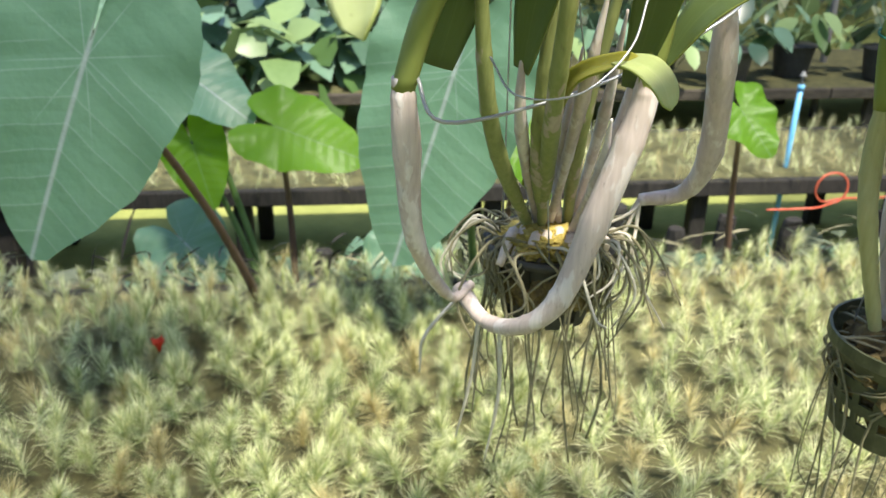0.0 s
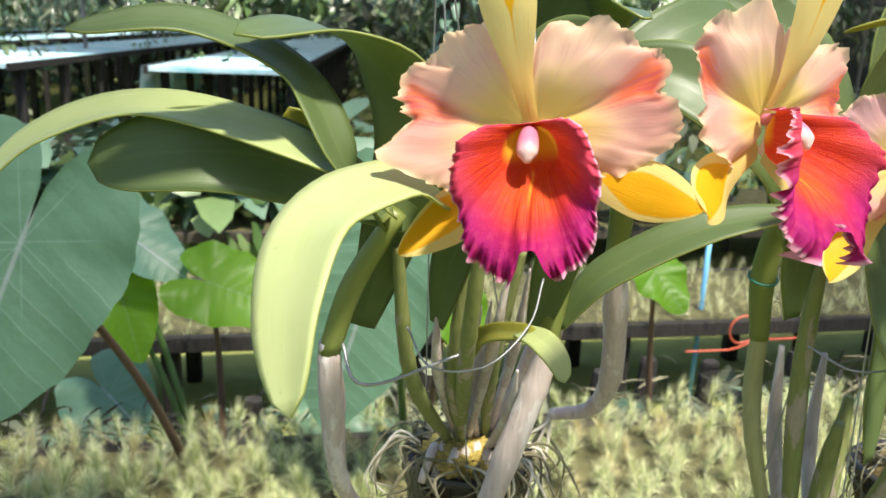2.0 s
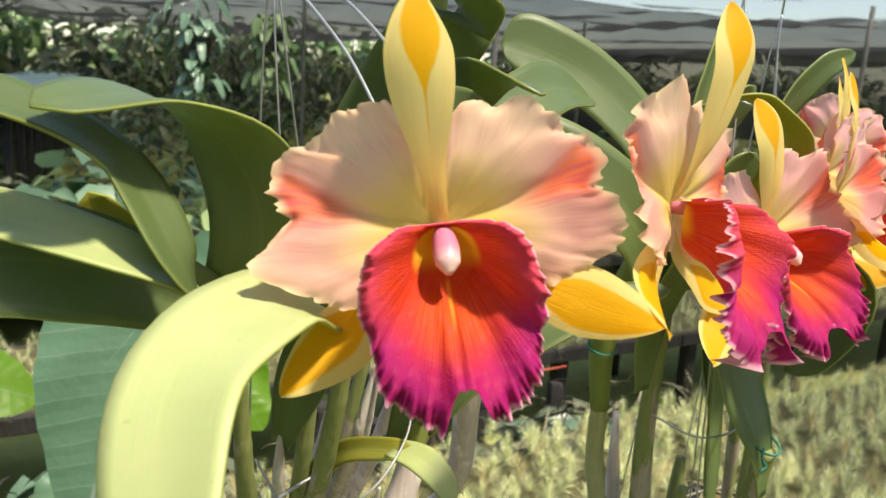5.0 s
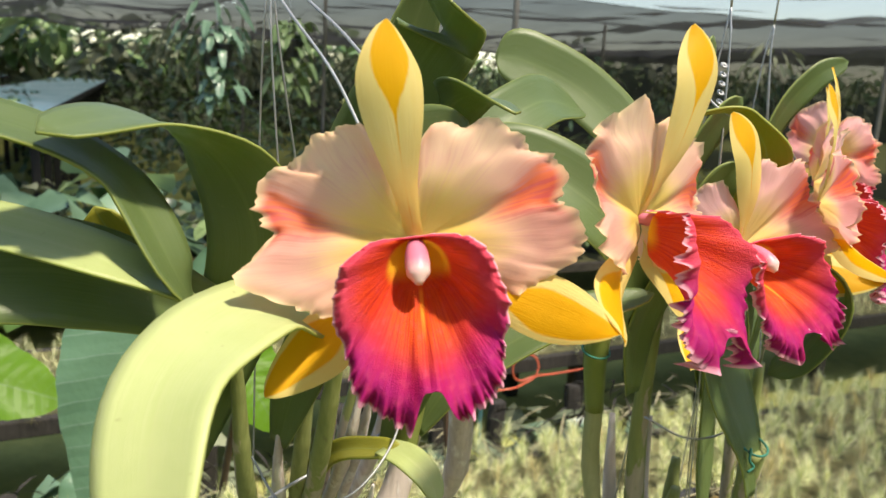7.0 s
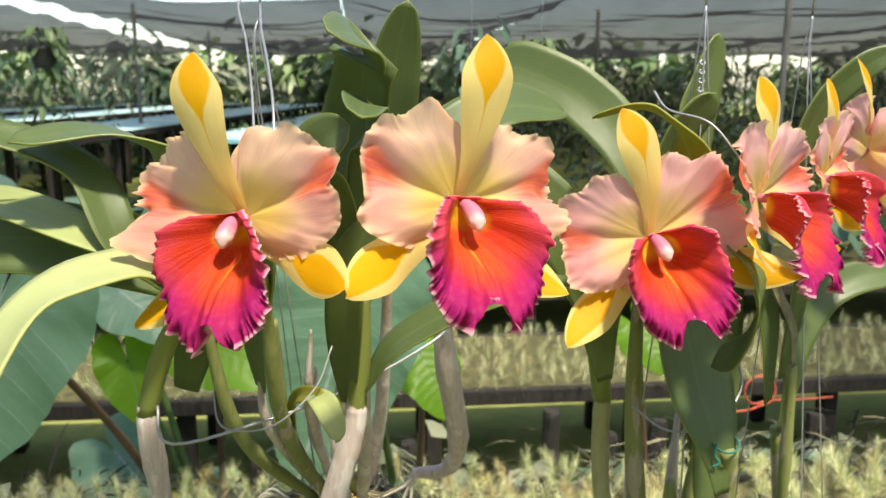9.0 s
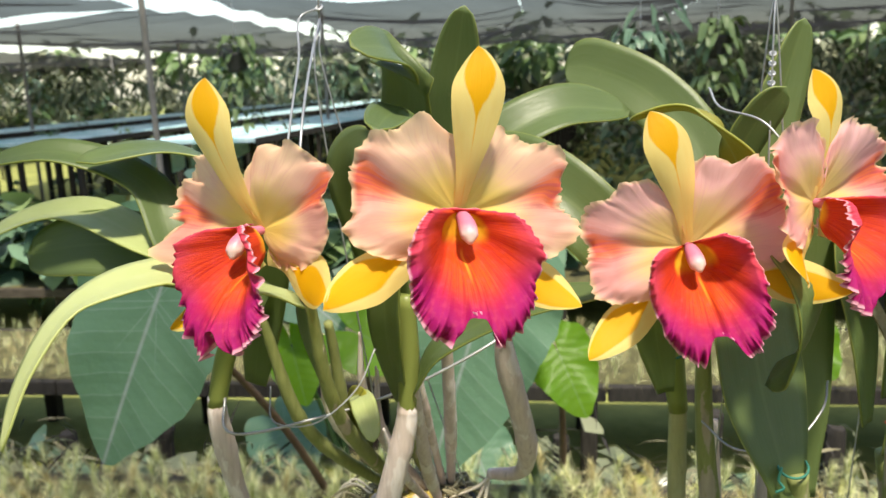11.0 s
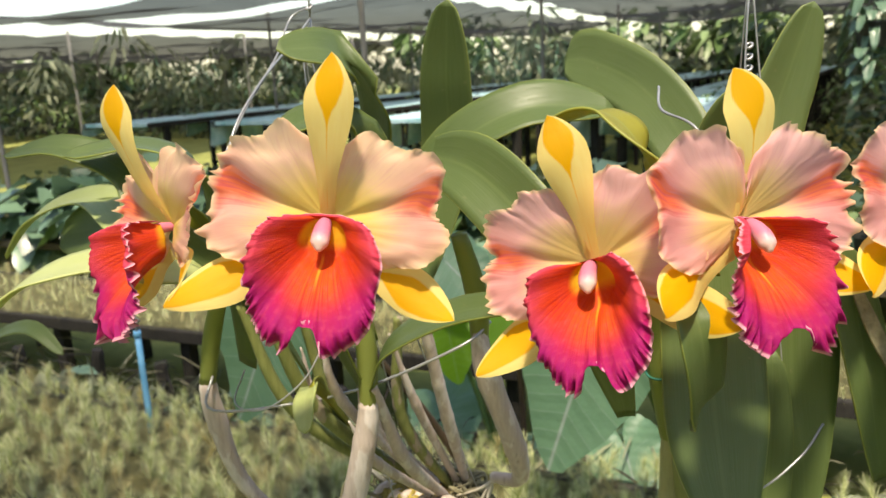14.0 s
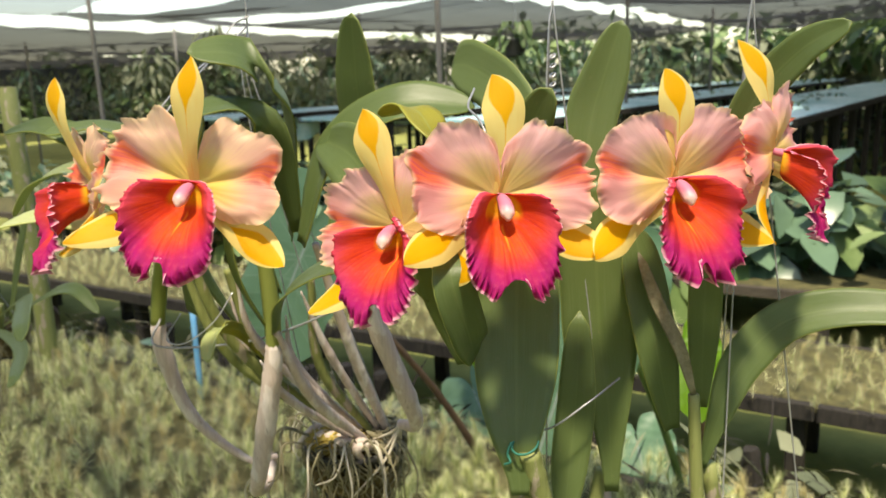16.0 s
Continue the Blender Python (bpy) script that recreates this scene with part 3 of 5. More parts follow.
def flower(parent, tip, face, up, size=1.0, seed=1, lip=None, petals=(None, None), dorsal=((0, 0.118, -0.004), 0.030, (0, 0, 0.006), (0, 0, 0), 0), lats=((0.088, -0.038, 0.004), (-0.088, -0.040, 0.004)), wide=0.031, mat=None, label=""):
    """tip: the place of the column's tip; dorsal: tip, width, bow, hook and roll; lats: the tips of the two lower sepals."""
    z = Vector(face).normalized()
    x = Vector(up).cross(z).normalized()
    y = z.cross(x)
    m = Matrix((x, y, z)).transposed().to_4x4()
    m = Matrix.Translation(Vector(tip)) @ m @ Matrix.Scale(size, 4)
    v, f = column_mesh()
    ob = put("flower", mesh("column", v, f, COLUMN), parent, label, m)
    end, width, bow, hook, roll = dorsal
    put("dorsal_sepal", sepal_mesh(CLAW + Vector((0, 0.001, -0.001)), end, width, bow, DORSAL, 0.74, 0.25, hook, roll), ob, local=True)
    for q in lats:
        g = 1 if q[0] > 0 else -1
        put("lateral_sepal", sepal_mesh((0.003 * g, -0.002, -0.029), q, wide, (0.0, 0.004, -0.006), LATERAL, 0.66, 0.40, (0.0, 0.003, 0.004), 22 * g), ob, local=True)
    put("petal", petal_mesh(1, seed * 7 + 1, mat=mat, **(petals[0] or {})), ob, local=True)
    put("petal", petal_mesh(-1, seed * 7 + 2, mat=mat, **(petals[1] or {})), ob, local=True)
    put("lip", lip_mesh(seed * 7 + 3, **(lip or {})), ob, "ruffled magenta lip with an orange throat", local=True)
    return ob


def stem(name, points, radii, mat, parent, label="", n=18, sides=9, joints=0):
    kn = None if not joints else (lambda q: 1 + 0.10 * np.exp(-((q * joints) % 1.0 - 0.5) ** 2 / 0.006))
    v, f = tube(points, radii, n if not joints else joints * 9, sides, True, kn)
    return put(name, mesh(name, v, f, mat), parent, label)


# ---- setting ----
ROW = radians(12.5)                       # the benches run slightly askew
RM = Matrix.Rotation(ROW, 4, "Z")


def row(p):
    """From bench coordinates (along, across, up) to the world."""
    return RM @ Vector(p)


gv, gf, guv = sheet(60, 60, lambda u, v: ((u - 0.5) * 160, (v - 0.4) * 160, 0.03 * noise.noise(Vector((u * 90, v * 90, 0)))))
tagged(put("ground", mesh("ground", gv, gf, GROUND)), "mossy yellow-green earth between the benches", "ground", kind="structure")


def net_panel(x0, x1, y0, y1, z, sag, seed, cloth):
    def fn(u, v):
        x, y = x0 + (x1 - x0) * u, y0 + (y1 - y0) * v
        w = math.sin(u * math.pi)
        q = noise.noise(Vector((x * 0.8, y * 0.25, seed)))
        return row((x, y, z - sag * w * (0.7 + 0.3 * math.sin(y * 1.3 + seed)) + 0.10 * q + 0.03 * math.sin(y * 5 + 3 * q)))
    nv = max(8, int((y1 - y0) * 3))
    v, f, uv = sheet(max(6, int((x1 - x0) * 3)), nv, fn)
    ob = put("shade_net", mesh("shade_net", v, f, cloth))
    tagged(ob, "grey woven shade cloth sagging between its wires", "shade net", "shade nets overhead", "structure")


# thin panels are unseen; their edges and gaps are set to place sunlight
for i, (x0, x1, y0, y1, z, cloth) in enumerate((
        (-9.4, 0.16, -8, 1.9, 2.72, NET_THIN_UNSEEN), (-9.4, 0.02, 4.4, 6.4, 2.72, NET_THIN_UNSEEN), (-9.4, -4.2, 6.45, 8.55, 2.72, NET), (-9.4, -4.4, 8.6, 23.4, 2.72, NET), (-3.5, 0.02, 8.6, 23.4, 2.72, NET),
        (0.16, 2.6, -8, -0.62, 2.74, NET_THIN_UNSEEN), (0.02, 2.6, 4.6, 6.4, 2.70, NET_THIN_UNSEEN), (0.02, 2.6, 6.4, 23.4, 2.70, NET), (2.6, 9, -8, 7.0, 2.75, NET_THIN_UNSEEN), (2.6, 9, 7.05, 24, 2.72, NET),
        (-23, -12.6, -6, 30, 2.78, NET), (-30, -24.2, -6, 30, 2.8, NET), (9.2, 20, -8, 24, 2.8, NET), (-6.9, 2.6, -14, -8, 2.75, NET), (-48, -31, -6, 34, 2.9, NET))):
    net_panel(x0, x1, y0, y1, z, 0.16, i * 3.1, cloth)


def net_wall(a, b, z1, seed):
    """A hanging curtain of shade cloth between two points of the plan."""
    a, b = Vector((*a, 0)), Vector((*b, 0))
    side = (b - a).normalized().cross(Vector((0, 0, 1)))
    n = int((b - a).length * 2)
    v, f, uv = sheet(n, 6, lambda u, w: row(a.lerp(b, u) + side * (0.12 * math.sin(u * n * 1.1 + seed) * (1 - 0.6 * w)) + Vector((0, 0, z1 * w))))
    tagged(put("net_wall", mesh("net_wall", v, f, NET)), "grey shade cloth hung as a side wall", "shade net", kind="structure")


net_wall((-40, 23), (22, 23), 0.9, 0.3)
net_wall((-32, -14), (-32, 23), 2.6, 1.3)
net_wall((14, -14), (14, 23), 2.8, 2.3)
net_wall((-32, -14), (14, -14), 2.8, 4.3)


def post(x, y, h=2.75, r=0.026):
    p = row((x, y, 0))
    v, f = tube([p, p + Vector((0, 0, h * 0.5)), p + Vector((0, 0, h))], [r, r * 0.94, r * 0.96], 6, 10)
    tagged(put("post", mesh("post", v, f, POST)), "grey concrete post carrying the shade net", "post", "shade house posts")


for x in (-16, -11.3, -7.0, -2.6, 3.4, 8.0):
    for y in (5.6, 10.5, 15.5, 20.5):
        post(x, y)


def lane(p):
    """From the far staging's coordinates (across, along, up) to the world."""
    return Matrix.Rotation(radians(7), 4, "Z") @ Vector(p)


def bench(n0, n1, x0, x1, z, name, label, cover=None, across=False):
    """A timber staging: edge boards, legs, a bearing deck; n is across the row."""
    b = thing(name, lane((n0, (x0 + x1) / 2, 0)) if across else row(((x0 + x1) / 2, n0, 0)), label, "bench")
    b.rotation_euler = (0, 0, ROW)

    def add(nm, vf, mat, lab=""):
        v, f = vf
        put(nm, mesh(nm, [lane((q[1], q[0], q[2])) if across else row(q) for q in v], f, mat, smooth=False), b, lab)
    add("deck", box(x0, x1, n0 + 0.045, n1 - 0.045, z - 0.05, z - 0.004), cover or SOIL)
    for nn in (n0, n1 - 0.04):
        x = x0
        while x < x1 - 0.1:
            w = min(2.4, x1 - x)
            # boards above 0.45 get the dark stake colour for the shade on them
            add("edge_board", box(x + 0.004, x + w - 0.004, nn, nn + 0.04, z - 0.07, z - 0.004, 0.005), STAKE if z > 0.45 else WOOD)
            x += w
    rnd = random.Random(int(n0 * 10))
    x = x0
    while cover and x < x1 - 3:
        w, d = rnd.uniform(0.8, 2.4), rnd.uniform(0.12, 0.45)
        sv, sf, suv = sheet(12, 4, lambda u, q: (x + w * u, n0 - 0.012 - 0.03 * q * (1 + math.sin(u * 17 + x)), z - 0.003 - d * q * (1 + 0.15 * math.sin(u * 9 + x))))
        add("mesh_skirt", (sv, sf), cover)
        x += w + rnd.uniform(0.05, 1.1)
    x = x0 + 0.3
    while x < x1:
        for nn in (n0 + 0.06, n1 - 0.12):
            add("leg", box(x, x + 0.07, nn, nn + 0.07, 0.0, z - 0.051, 0.008), STAKE)
        x += 0.95 + rnd.uniform(-0.1, 0.1)
    return b


BED = 0.52
bench(0.10, 2.02, -6.0, 4.0, BED, "near_bench", "low timber bench covered with litter and air plants")
bench(2.85, 3.62, -9.0, 7.0, 0.50, "far_bench", "weathered timber bench carrying a bed of air plants")
bench(4.75, 6.1, -9.0, 7.0, 0.42, "pot_bench", "low timber bench crowded with potted plants")


# ---- air plants ----
def tuft(rnd, blades, size):
    """A bottle-brush rosette: fine tapering blades along a short leaning stem; the lowest get a shade colour."""
    V, F = [], []
    lean = np.array([rnd.uniform(-0.25, 0.25), rnd.uniform(-0.25, 0.25), 1.0]) * size * 1.0
    for i in range(blades):
        h = (i + 0.5) / blades
        g = i * 2.39996 + rnd.uniform(-0.3, 0.3)
        el = radians(-14 + 86 * h + rnd.uniform(-14, 14))
        L = size * rnd.uniform(0.55, 0.85) * (1.0 - 0.15 * h)
        d = np.array([math.cos(g) * math.cos(el), math.sin(g) * math.cos(el), math.sin(el)])
        s = np.array([-math.sin(g), math.cos(g), 0]) * size * 0.0115
        dn = np.array([0, 0, size * rnd.uniform(-0.10, 0.14)])
        o = len(V)
        b0 = lean * h
        V += [b0 - s, b0 + s, b0 + d * L * 0.5 + s * 0.7, b0 + d * L * 0.5 - s * 0.7, b0 + d * L + dn]
        F += [(o, o + 1, o + 2, o + 3), (o + 3, o + 2, o + 4)]
    return V, F


def shade_slots(n_faces):
    """Material slots of a tuft's faces: the lowest blades take the dark gap colour."""
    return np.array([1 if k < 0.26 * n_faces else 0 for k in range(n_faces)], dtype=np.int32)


trnd = random.Random(11)
TUFTS = []
for i in range(8):
    v, f = tuft(trnd, 280, 0.066 if i < 6 else 0.070)
    me = mesh("airplant", v, f, [TUFT_GREEN if i < 6 else TUFT_DRY, TUFT_GAP_SHADE], smooth=False)
    me.polygons.foreach_set("material_index", shade_slots(len(f)))
    TUFTS.append(me)


def tuft_spots(n0, n1, x0, x1, step, rnd, jit=0.42):
    out = []
    nx, nn = int((x1 - x0) / step), int((n1 - n0) / step)
    for i in range(nx):
        for j in range(nn):
            out.append((x0 + (i + 0.5 + rnd.uniform(-jit, jit)) * step + (j % 2) * step / 2, n0 + (j + 0.5 + rnd.uniform(-jit, jit)) * step))
    return out


near = tuft_spots(0.30, 2.08, -4.6, 3.6, 0.070, trnd)
single = [p for p in near if -0.62 < p[0] < 0.35 and 0.95 < p[1] < 1.82]
rest = [p for p in near if p not in set(single)]
if len(single) > 290:
    trnd.shuffle(single)
    rest += single[290:]
    single = single[:290]
for (x, n) in single:
    ob = new("airplant", TUFTS[trnd.randrange(8) if trnd.random() < 0.5 else trnd.randrange(6)])
    s = trnd.uniform(0.8, 1.25)
    hgt = 0.025 * noise.noise(Vector((x * 4, n * 4, 3)))
    ob.matrix_basis = Matrix.LocRotScale(row((x, n, BED - 0.004 + max(hgt, -0.004))), Euler((trnd.uniform(-0.35, 0.35), trnd.uniform(-0.35, 0.35), trnd.uniform(0, 6.3))), (s, s, s * trnd.uniform(0.9, 1.3)))
    tagged(ob, "spiky silver-green air plant rooted in the bench litter", "air plant", "air plants on the near bench")


def joined_tufts(name, spots, z, blades, size, mats, label, rnd, grow=(0.8, 1.25)):
    protos = [np.array(tuft(rnd, blades, size)[0]) for _ in range(6)]
    faces0 = tuft(rnd, blades, size)[1]
    gap_slots = shade_slots(len(faces0))
    V, F, M = [], [], []
    for (x, n) in spots:
        k = protos[rnd.randrange(6)]
        s = rnd.uniform(*grow)
        a, tx, ty = rnd.uniform(0, 6.3), rnd.uniform(-0.35, 0.35), rnd.uniform(-0.35, 0.35)
        R = np.array(Euler((tx, ty, a)).to_matrix())
        p = np.array(row((x, n, z + 0.02 * noise.noise(Vector((x * 4, n * 4, 3))))))
        o = len(V) * 1
        V.extend((k * s) @ R.T + p)
        mi = 1 if rnd.random() < 0.18 else 0
        for q in faces0:
            F.append(tuple(i + o for i in q))
        M.extend(np.where(gap_slots == 1, 2, mi))
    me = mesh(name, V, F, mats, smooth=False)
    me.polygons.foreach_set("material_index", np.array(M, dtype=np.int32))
    return tagged(put(name, me), label, "air plants", kind="stuff")


joined_tufts("airplant_bed", rest, BED, 125, 0.066, [TUFT_GREEN, TUFT_DRY, TUFT_GAP_SHADE], "dense bed of spiky silver-green air plants", trnd)
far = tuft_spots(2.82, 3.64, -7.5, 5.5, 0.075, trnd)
joined_tufts("far_airplant_bed", far, 0.50, 34, 0.060, [TUFT_GREEN, TUFT_DRY, TUFT_GAP_SHADE], "pale dry air plants covering the far bench", trnd)

# ---- hanging plants ----
P1 = (0.082, 0.66, 1.17)
plant_a = thing("hanging_orchid", P1, "hanging orchid with two peach and magenta blooms in a root-filled pot", "orchid", "hanging orchids")
P2 = (0.44, 0.64, 1.18)
plant_b = thing("hanging_orchid", P2, "hanging orchid with broad green leaves and two peach blooms", "orchid", "hanging orchids")
P3 = (0.585, 0.73, 1.17)
plant_c = thing("hanging_orchid", P3, "hanging orchid with blooms turned aside and one arching leaf", "orchid", "hanging orchids")


BLOOM = "peach and yellow orchid bloom with a ruffled magenta lip"
flower(plant_a, (0.103, 0.320, 1.622), (-0.20, -0.93, 0.10), (-0.016, 0.01, 0.114), 1.0, 1, dorsal=((-0.002, 0.118, 0.002), 0.030, (-0.002, 0, 0.007), (0, 0, -0.008), -24), lats=((0.087, -0.031, 0.014), (-0.078, -0.047, -0.006)), lip=dict(off=0.03), label=BLOOM)
flower(plant_a, (0.258, 0.350, 1.631), (0.57, -0.80, 0.12), (0.0, 0.024, 0.109), 1.0, 2, dorsal=((0.0, 0.121, -0.005), 0.032, (0, 0, 0.008), (0, 0.0, -0.010), 24), lats=((0.087, -0.042, -0.018), (-0.091, -0.041, 0.012)), lip=dict(off=-0.02, gap=0.17, W=0.0425), petals=(dict(back=0.008), dict(size=1.04)), label=BLOOM)
flower(plant_b, (0.391, 0.451, 1.594), (0.16, -0.95, 0.16), (-0.036, 0.019, 0.104), 1.0, 3, dorsal=((0.0, 0.116, -0.008), 0.032, (0.003, 0, 0.006), (-0.004, 0, -0.008), -12), lats=((0.088, -0.040, 0.012), (-0.091, -0.039, 0.0)), lip=dict(off=-0.06, gap=0.2, notch=0.021), mat=PETAL_PINK, label=BLOOM)
flower(plant_b, (0.490, 0.490, 1.621), (0.80, -0.58, 0.10), (-0.02, 0.02, 0.1), 0.97, 4, dorsal=((-0.006, 0.112, -0.026), 0.033, (0.003, 0, 0.006), (-0.005, 0, -0.006), 12), lats=((0.088, -0.030, -0.002), (-0.084, -0.030, 0.016)), lip=dict(off=0.03, gap=0.22, notch=0.021), mat=PETAL_PINK, label=BLOOM)
flower(plant_c, (0.577, 0.609, 1.623), (0.86, -0.50, 0.04), (-0.02, 0.01, 0.1), 0.97, 5, dorsal=((-0.006, 0.108, -0.028), 0.030, (0.003, 0, 0.005), (-0.004, 0, -0.006), 10), lats=((0.080, -0.040, 0.0), (-0.090, -0.034, 0.006)), lip=dict(off=-0.08, gap=0.11), mat=PETAL_PINK, label=BLOOM)
flower(plant_c, (0.634, 0.684, 1.643), (0.93, 0.10, -0.1), (-0.03, -0.02, 0.1), 0.84, 6, dorsal=((0.0, 0.118, -0.074), 0.028, (0, 0, 0.004), (0, 0, -0.014), 40), lip=dict(close=0.35), petals=(dict(back=0.016), dict(back=0.016)), mat=PETAL_PINK, label=BLOOM)

# leaves of the first plant
strap("leaf", [(0.085, 0.43, 1.56), (0.058, 0.38, 1.588), (0.026, 0.335, 1.603), (-0.003, 0.288, 1.590), (-0.007, 0.248, 1.558), (0.001, 0.214, 1.522)], 0.055, [(-0.35, -0.75, 0.5), (-0.45, -0.72, 0.5), (-0.55, -0.65, 0.5)], LEAF_PALE, plant_a, "pale yellow-green drooping leaf", 0.09, 0.40)
strap("leaf", [(-0.010, 0.495, 1.455), (0.014, 0.480, 1.535), (0.032, 0.455, 1.610), (0.012, 0.440, 1.662), (-0.026, 0.420, 1.684), (-0.066, 0.370, 1.680)], 0.060, [(-0.05, 0.95, 0.1), (0.0, 0.9, 0.25), (0.05, 0.6, 0.6), (0.05, 0.0, 1), (0.05, -0.6, 0.8)], LEAF, plant_a, fold=0.10)
strap("leaf", [(0.01, 0.45, 1.55), (-0.007, 0.405, 1.598), (-0.041, 0.417, 1.655), (-0.10, 0.39, 1.685), (-0.163, 0.365, 1.679)], 0.036, (0.5, -0.3, 0.8), LEAF, plant_a)
strap("leaf", [(0.02, 0.44, 1.56), (-0.033, 0.407, 1.607), (-0.143, 0.436, 1.629), (-0.21, 0.41, 1.61), (-0.257, 0.392, 1.565)], 0.040, (0, -0.35, 1), LEAF_PALE, plant_a, fold=0.2)
strap("leaf", [(0.03, 0.47, 1.55), (-0.05, 0.44, 1.593), (-0.11, 0.425, 1.602), (-0.183, 0.417, 1.592)], 0.062, (0, -0.85, 0.45), LEAF, plant_a, tip=0.7)
strap("leaf", [(0.12, 0.60, 1.50), (0.135, 0.655, 1.63), (0.152, 0.64, 1.73), (0.17, 0.623, 1.797)], 0.058, (0.25, -1, 0.1), LEAF, plant_a, tip=0.35)
strap("leaf", [(0.06, 0.60, 1.54), (0.100, 0.585, 1.63), (0.140, 0.55, 1.712), (0.153, 0.49, 1.752), (0.141, 0.438, 1.757)], 0.064, [(-0.3, -0.9, 0.25), (-0.2, -0.9, 0.3), (0.1, -0.85, 0.4), (0.35, -0.65, 0.6)], LEAF, plant_a, fold=0.12, tip=0.45)
strap("leaf", [(0.15, 0.55, 1.55), (0.192, 0.565, 1.652), (0.255, 0.60, 1.698), (0.318, 0.653, 1.695)], 0.052, [(0.0, -0.9, 0.4), (-0.1, -0.75, 0.65)], LEAF, plant_a, fold=0.24, tip=0.7)
strap("leaf", [(0.149, 0.506, 1.46), (0.18, 0.50, 1.505), (0.25, 0.50, 1.545), (0.328, 0.504, 1.563)], 0.036, (-0.1, -0.5, 1), LEAF, plant_a)
strap("leaf", [(0.055, 0.60, 1.33), (0.070, 0.545, 1.40), (0.088, 0.503, 1.448), (0.114, 0.463, 1.468), (0.122, 0.452, 1.468)], 0.017, [(-0.3, -0.9, 0.3), (0.0, -0.6, 0.8)], LEAF_OLD, plant_a, "olive yellowing leaf of a young shoot", 0.3, 0.95, n=18)
strap("leaf", [(0.116, 0.461, 1.470), (0.130, 0.443, 1.470), (0.140, 0.430, 1.462), (0.146, 0.424, 1.448)], 0.021, [(0.0, -0.5, 0.9), (0.3, -0.8, 0.5)], LEAF_PALE, plant_a, "wilted leaf tip, pale yellow", 0.2, 0.3, n=14, base=0.8)
strap("leaf", [(0.01, 0.52, 1.54), (-0.03, 0.49, 1.585), (-0.05, 0.485, 1.606), (-0.062, 0.48, 1.628)], 0.034, (-0.3, -0.9, 0.2), LEAF_OLD, plant_a, "small yellowing leaf", n=14)
strap("leaf", [(0.13, 0.56, 1.56), (0.150, 0.525, 1.665), (0.160, 0.47, 1.704), (0.172, 0.404, 1.697)], 0.040, [(0.4, -0.9, 0.3), (0.3, -0.5, 0.8)], LEAF, plant_a, n=18)
strap("leaf", [(0.14, 0.52, 1.50), (0.128, 0.49, 1.60), (0.125, 0.46, 1.665), (0.155, 0.44, 1.69)], 0.052, (-0.1, -0.95, 0.35), LEAF, plant_a, tip=0.5)
strap("leaf", [(0.05, 0.52, 1.45), (0.062, 0.48, 1.52), (0.085, 0.45, 1.58), (0.10, 0.42, 1.62)], 0.040, (-0.4, -0.8, 0.3), LEAF, plant_a)
strap("leaf", [(0.13, 0.52, 1.44), (0.139, 0.476, 1.52), (0.15, 0.46, 1.58), (0.17, 0.45, 1.62)], 0.036, (-0.2, -0.95, 0.2), LEAF, plant_a)
# leaves of the second plant
strap("leaf", [(0.415, 0.62, 1.55), (0.385, 0.655, 1.650), (0.335, 0.68, 1.708), (0.280, 0.693, 1.734), (0.249, 0.697, 1.738)], 0.058, (0.1, -0.98, 0.2), LEAF, plant_b, fold=0.12, tip=0.72)
strap("leaf", [(0.345, 0.56, 1.52), (0.312, 0.535, 1.60), (0.245, 0.55, 1.650), (0.168, 0.572, 1.664)], 0.066, [(0.2, -0.95, 0.3), (0.1, -0.85, 0.5)], LEAF, plant_b, fold=0.26, tip=0.5)
strap("leaf", [(0.43, 0.57, 1.58), (0.412, 0.506, 1.665), (0.38, 0.505, 1.70), (0.335, 0.509, 1.694)], 0.038, (0.1, 0.1, 1), LEAF_OLD, plant_b)
strap("leaf", [(0.40, 0.63, 1.57), (0.412, 0.615, 1.65), (0.430, 0.607, 1.69), (0.449, 0.603, 1.713)], 0.034, (0.5, -0.8, 0.2), LEAF, plant_b, n=16)
strap("leaf", [(0.44, 0.65, 1.52), (0.442, 0.671, 1.665), (0.452, 0.68, 1.72), (0.466, 0.688, 1.77)], 0.050, (0.6, -0.8, 0.1), LEAF, plant_b, tip=0.3)
strap("leaf", [(0.462, 0.535, 1.365), (0.455, 0.540, 1.41), (0.440, 0.560, 1.46), (0.426, 0.580, 1.53), (0.415, 0.60, 1.62)], 0.078, (0.5, -0.86, 0.1), LEAF, plant_b, "broad leaf tied with green string", tip=0.75, base=0.20, rise=0.62)
strap("leaf", [(0.487, 0.645, 1.33), (0.483, 0.645, 1.41), (0.472, 0.648, 1.47), (0.468, 0.645, 1.55), (0.47, 0.64, 1.63)], 0.072, (0.55, -0.83, 0.1), LEAF, plant_b, tip=0.75, base=0.18, rise=0.62)
strap("leaf", [(0.462, 0.60, 1.30), (0.462, 0.61, 1.36), (0.463, 0.62, 1.43), (0.46, 0.63, 1.51)], 0.036, (0.55, -0.83, 0.1), LEAF, plant_b, base=0.3, n=18)

strap("leaf", [(0.44, 0.48, 1.60), (0.460, 0.458, 1.575), (0.456, 0.48, 1.525), (0.439, 0.504, 1.494)], 0.034, (0.6, -0.5, 0.6), LEAF, plant_b, n=16)
strap("leaf", [(0.36, 0.58, 1.45), (0.352, 0.562, 1.52), (0.362, 0.535, 1.58), (0.385, 0.51, 1.62)], 0.042, (0.3, -0.9, 0.2), LEAF, plant_b)
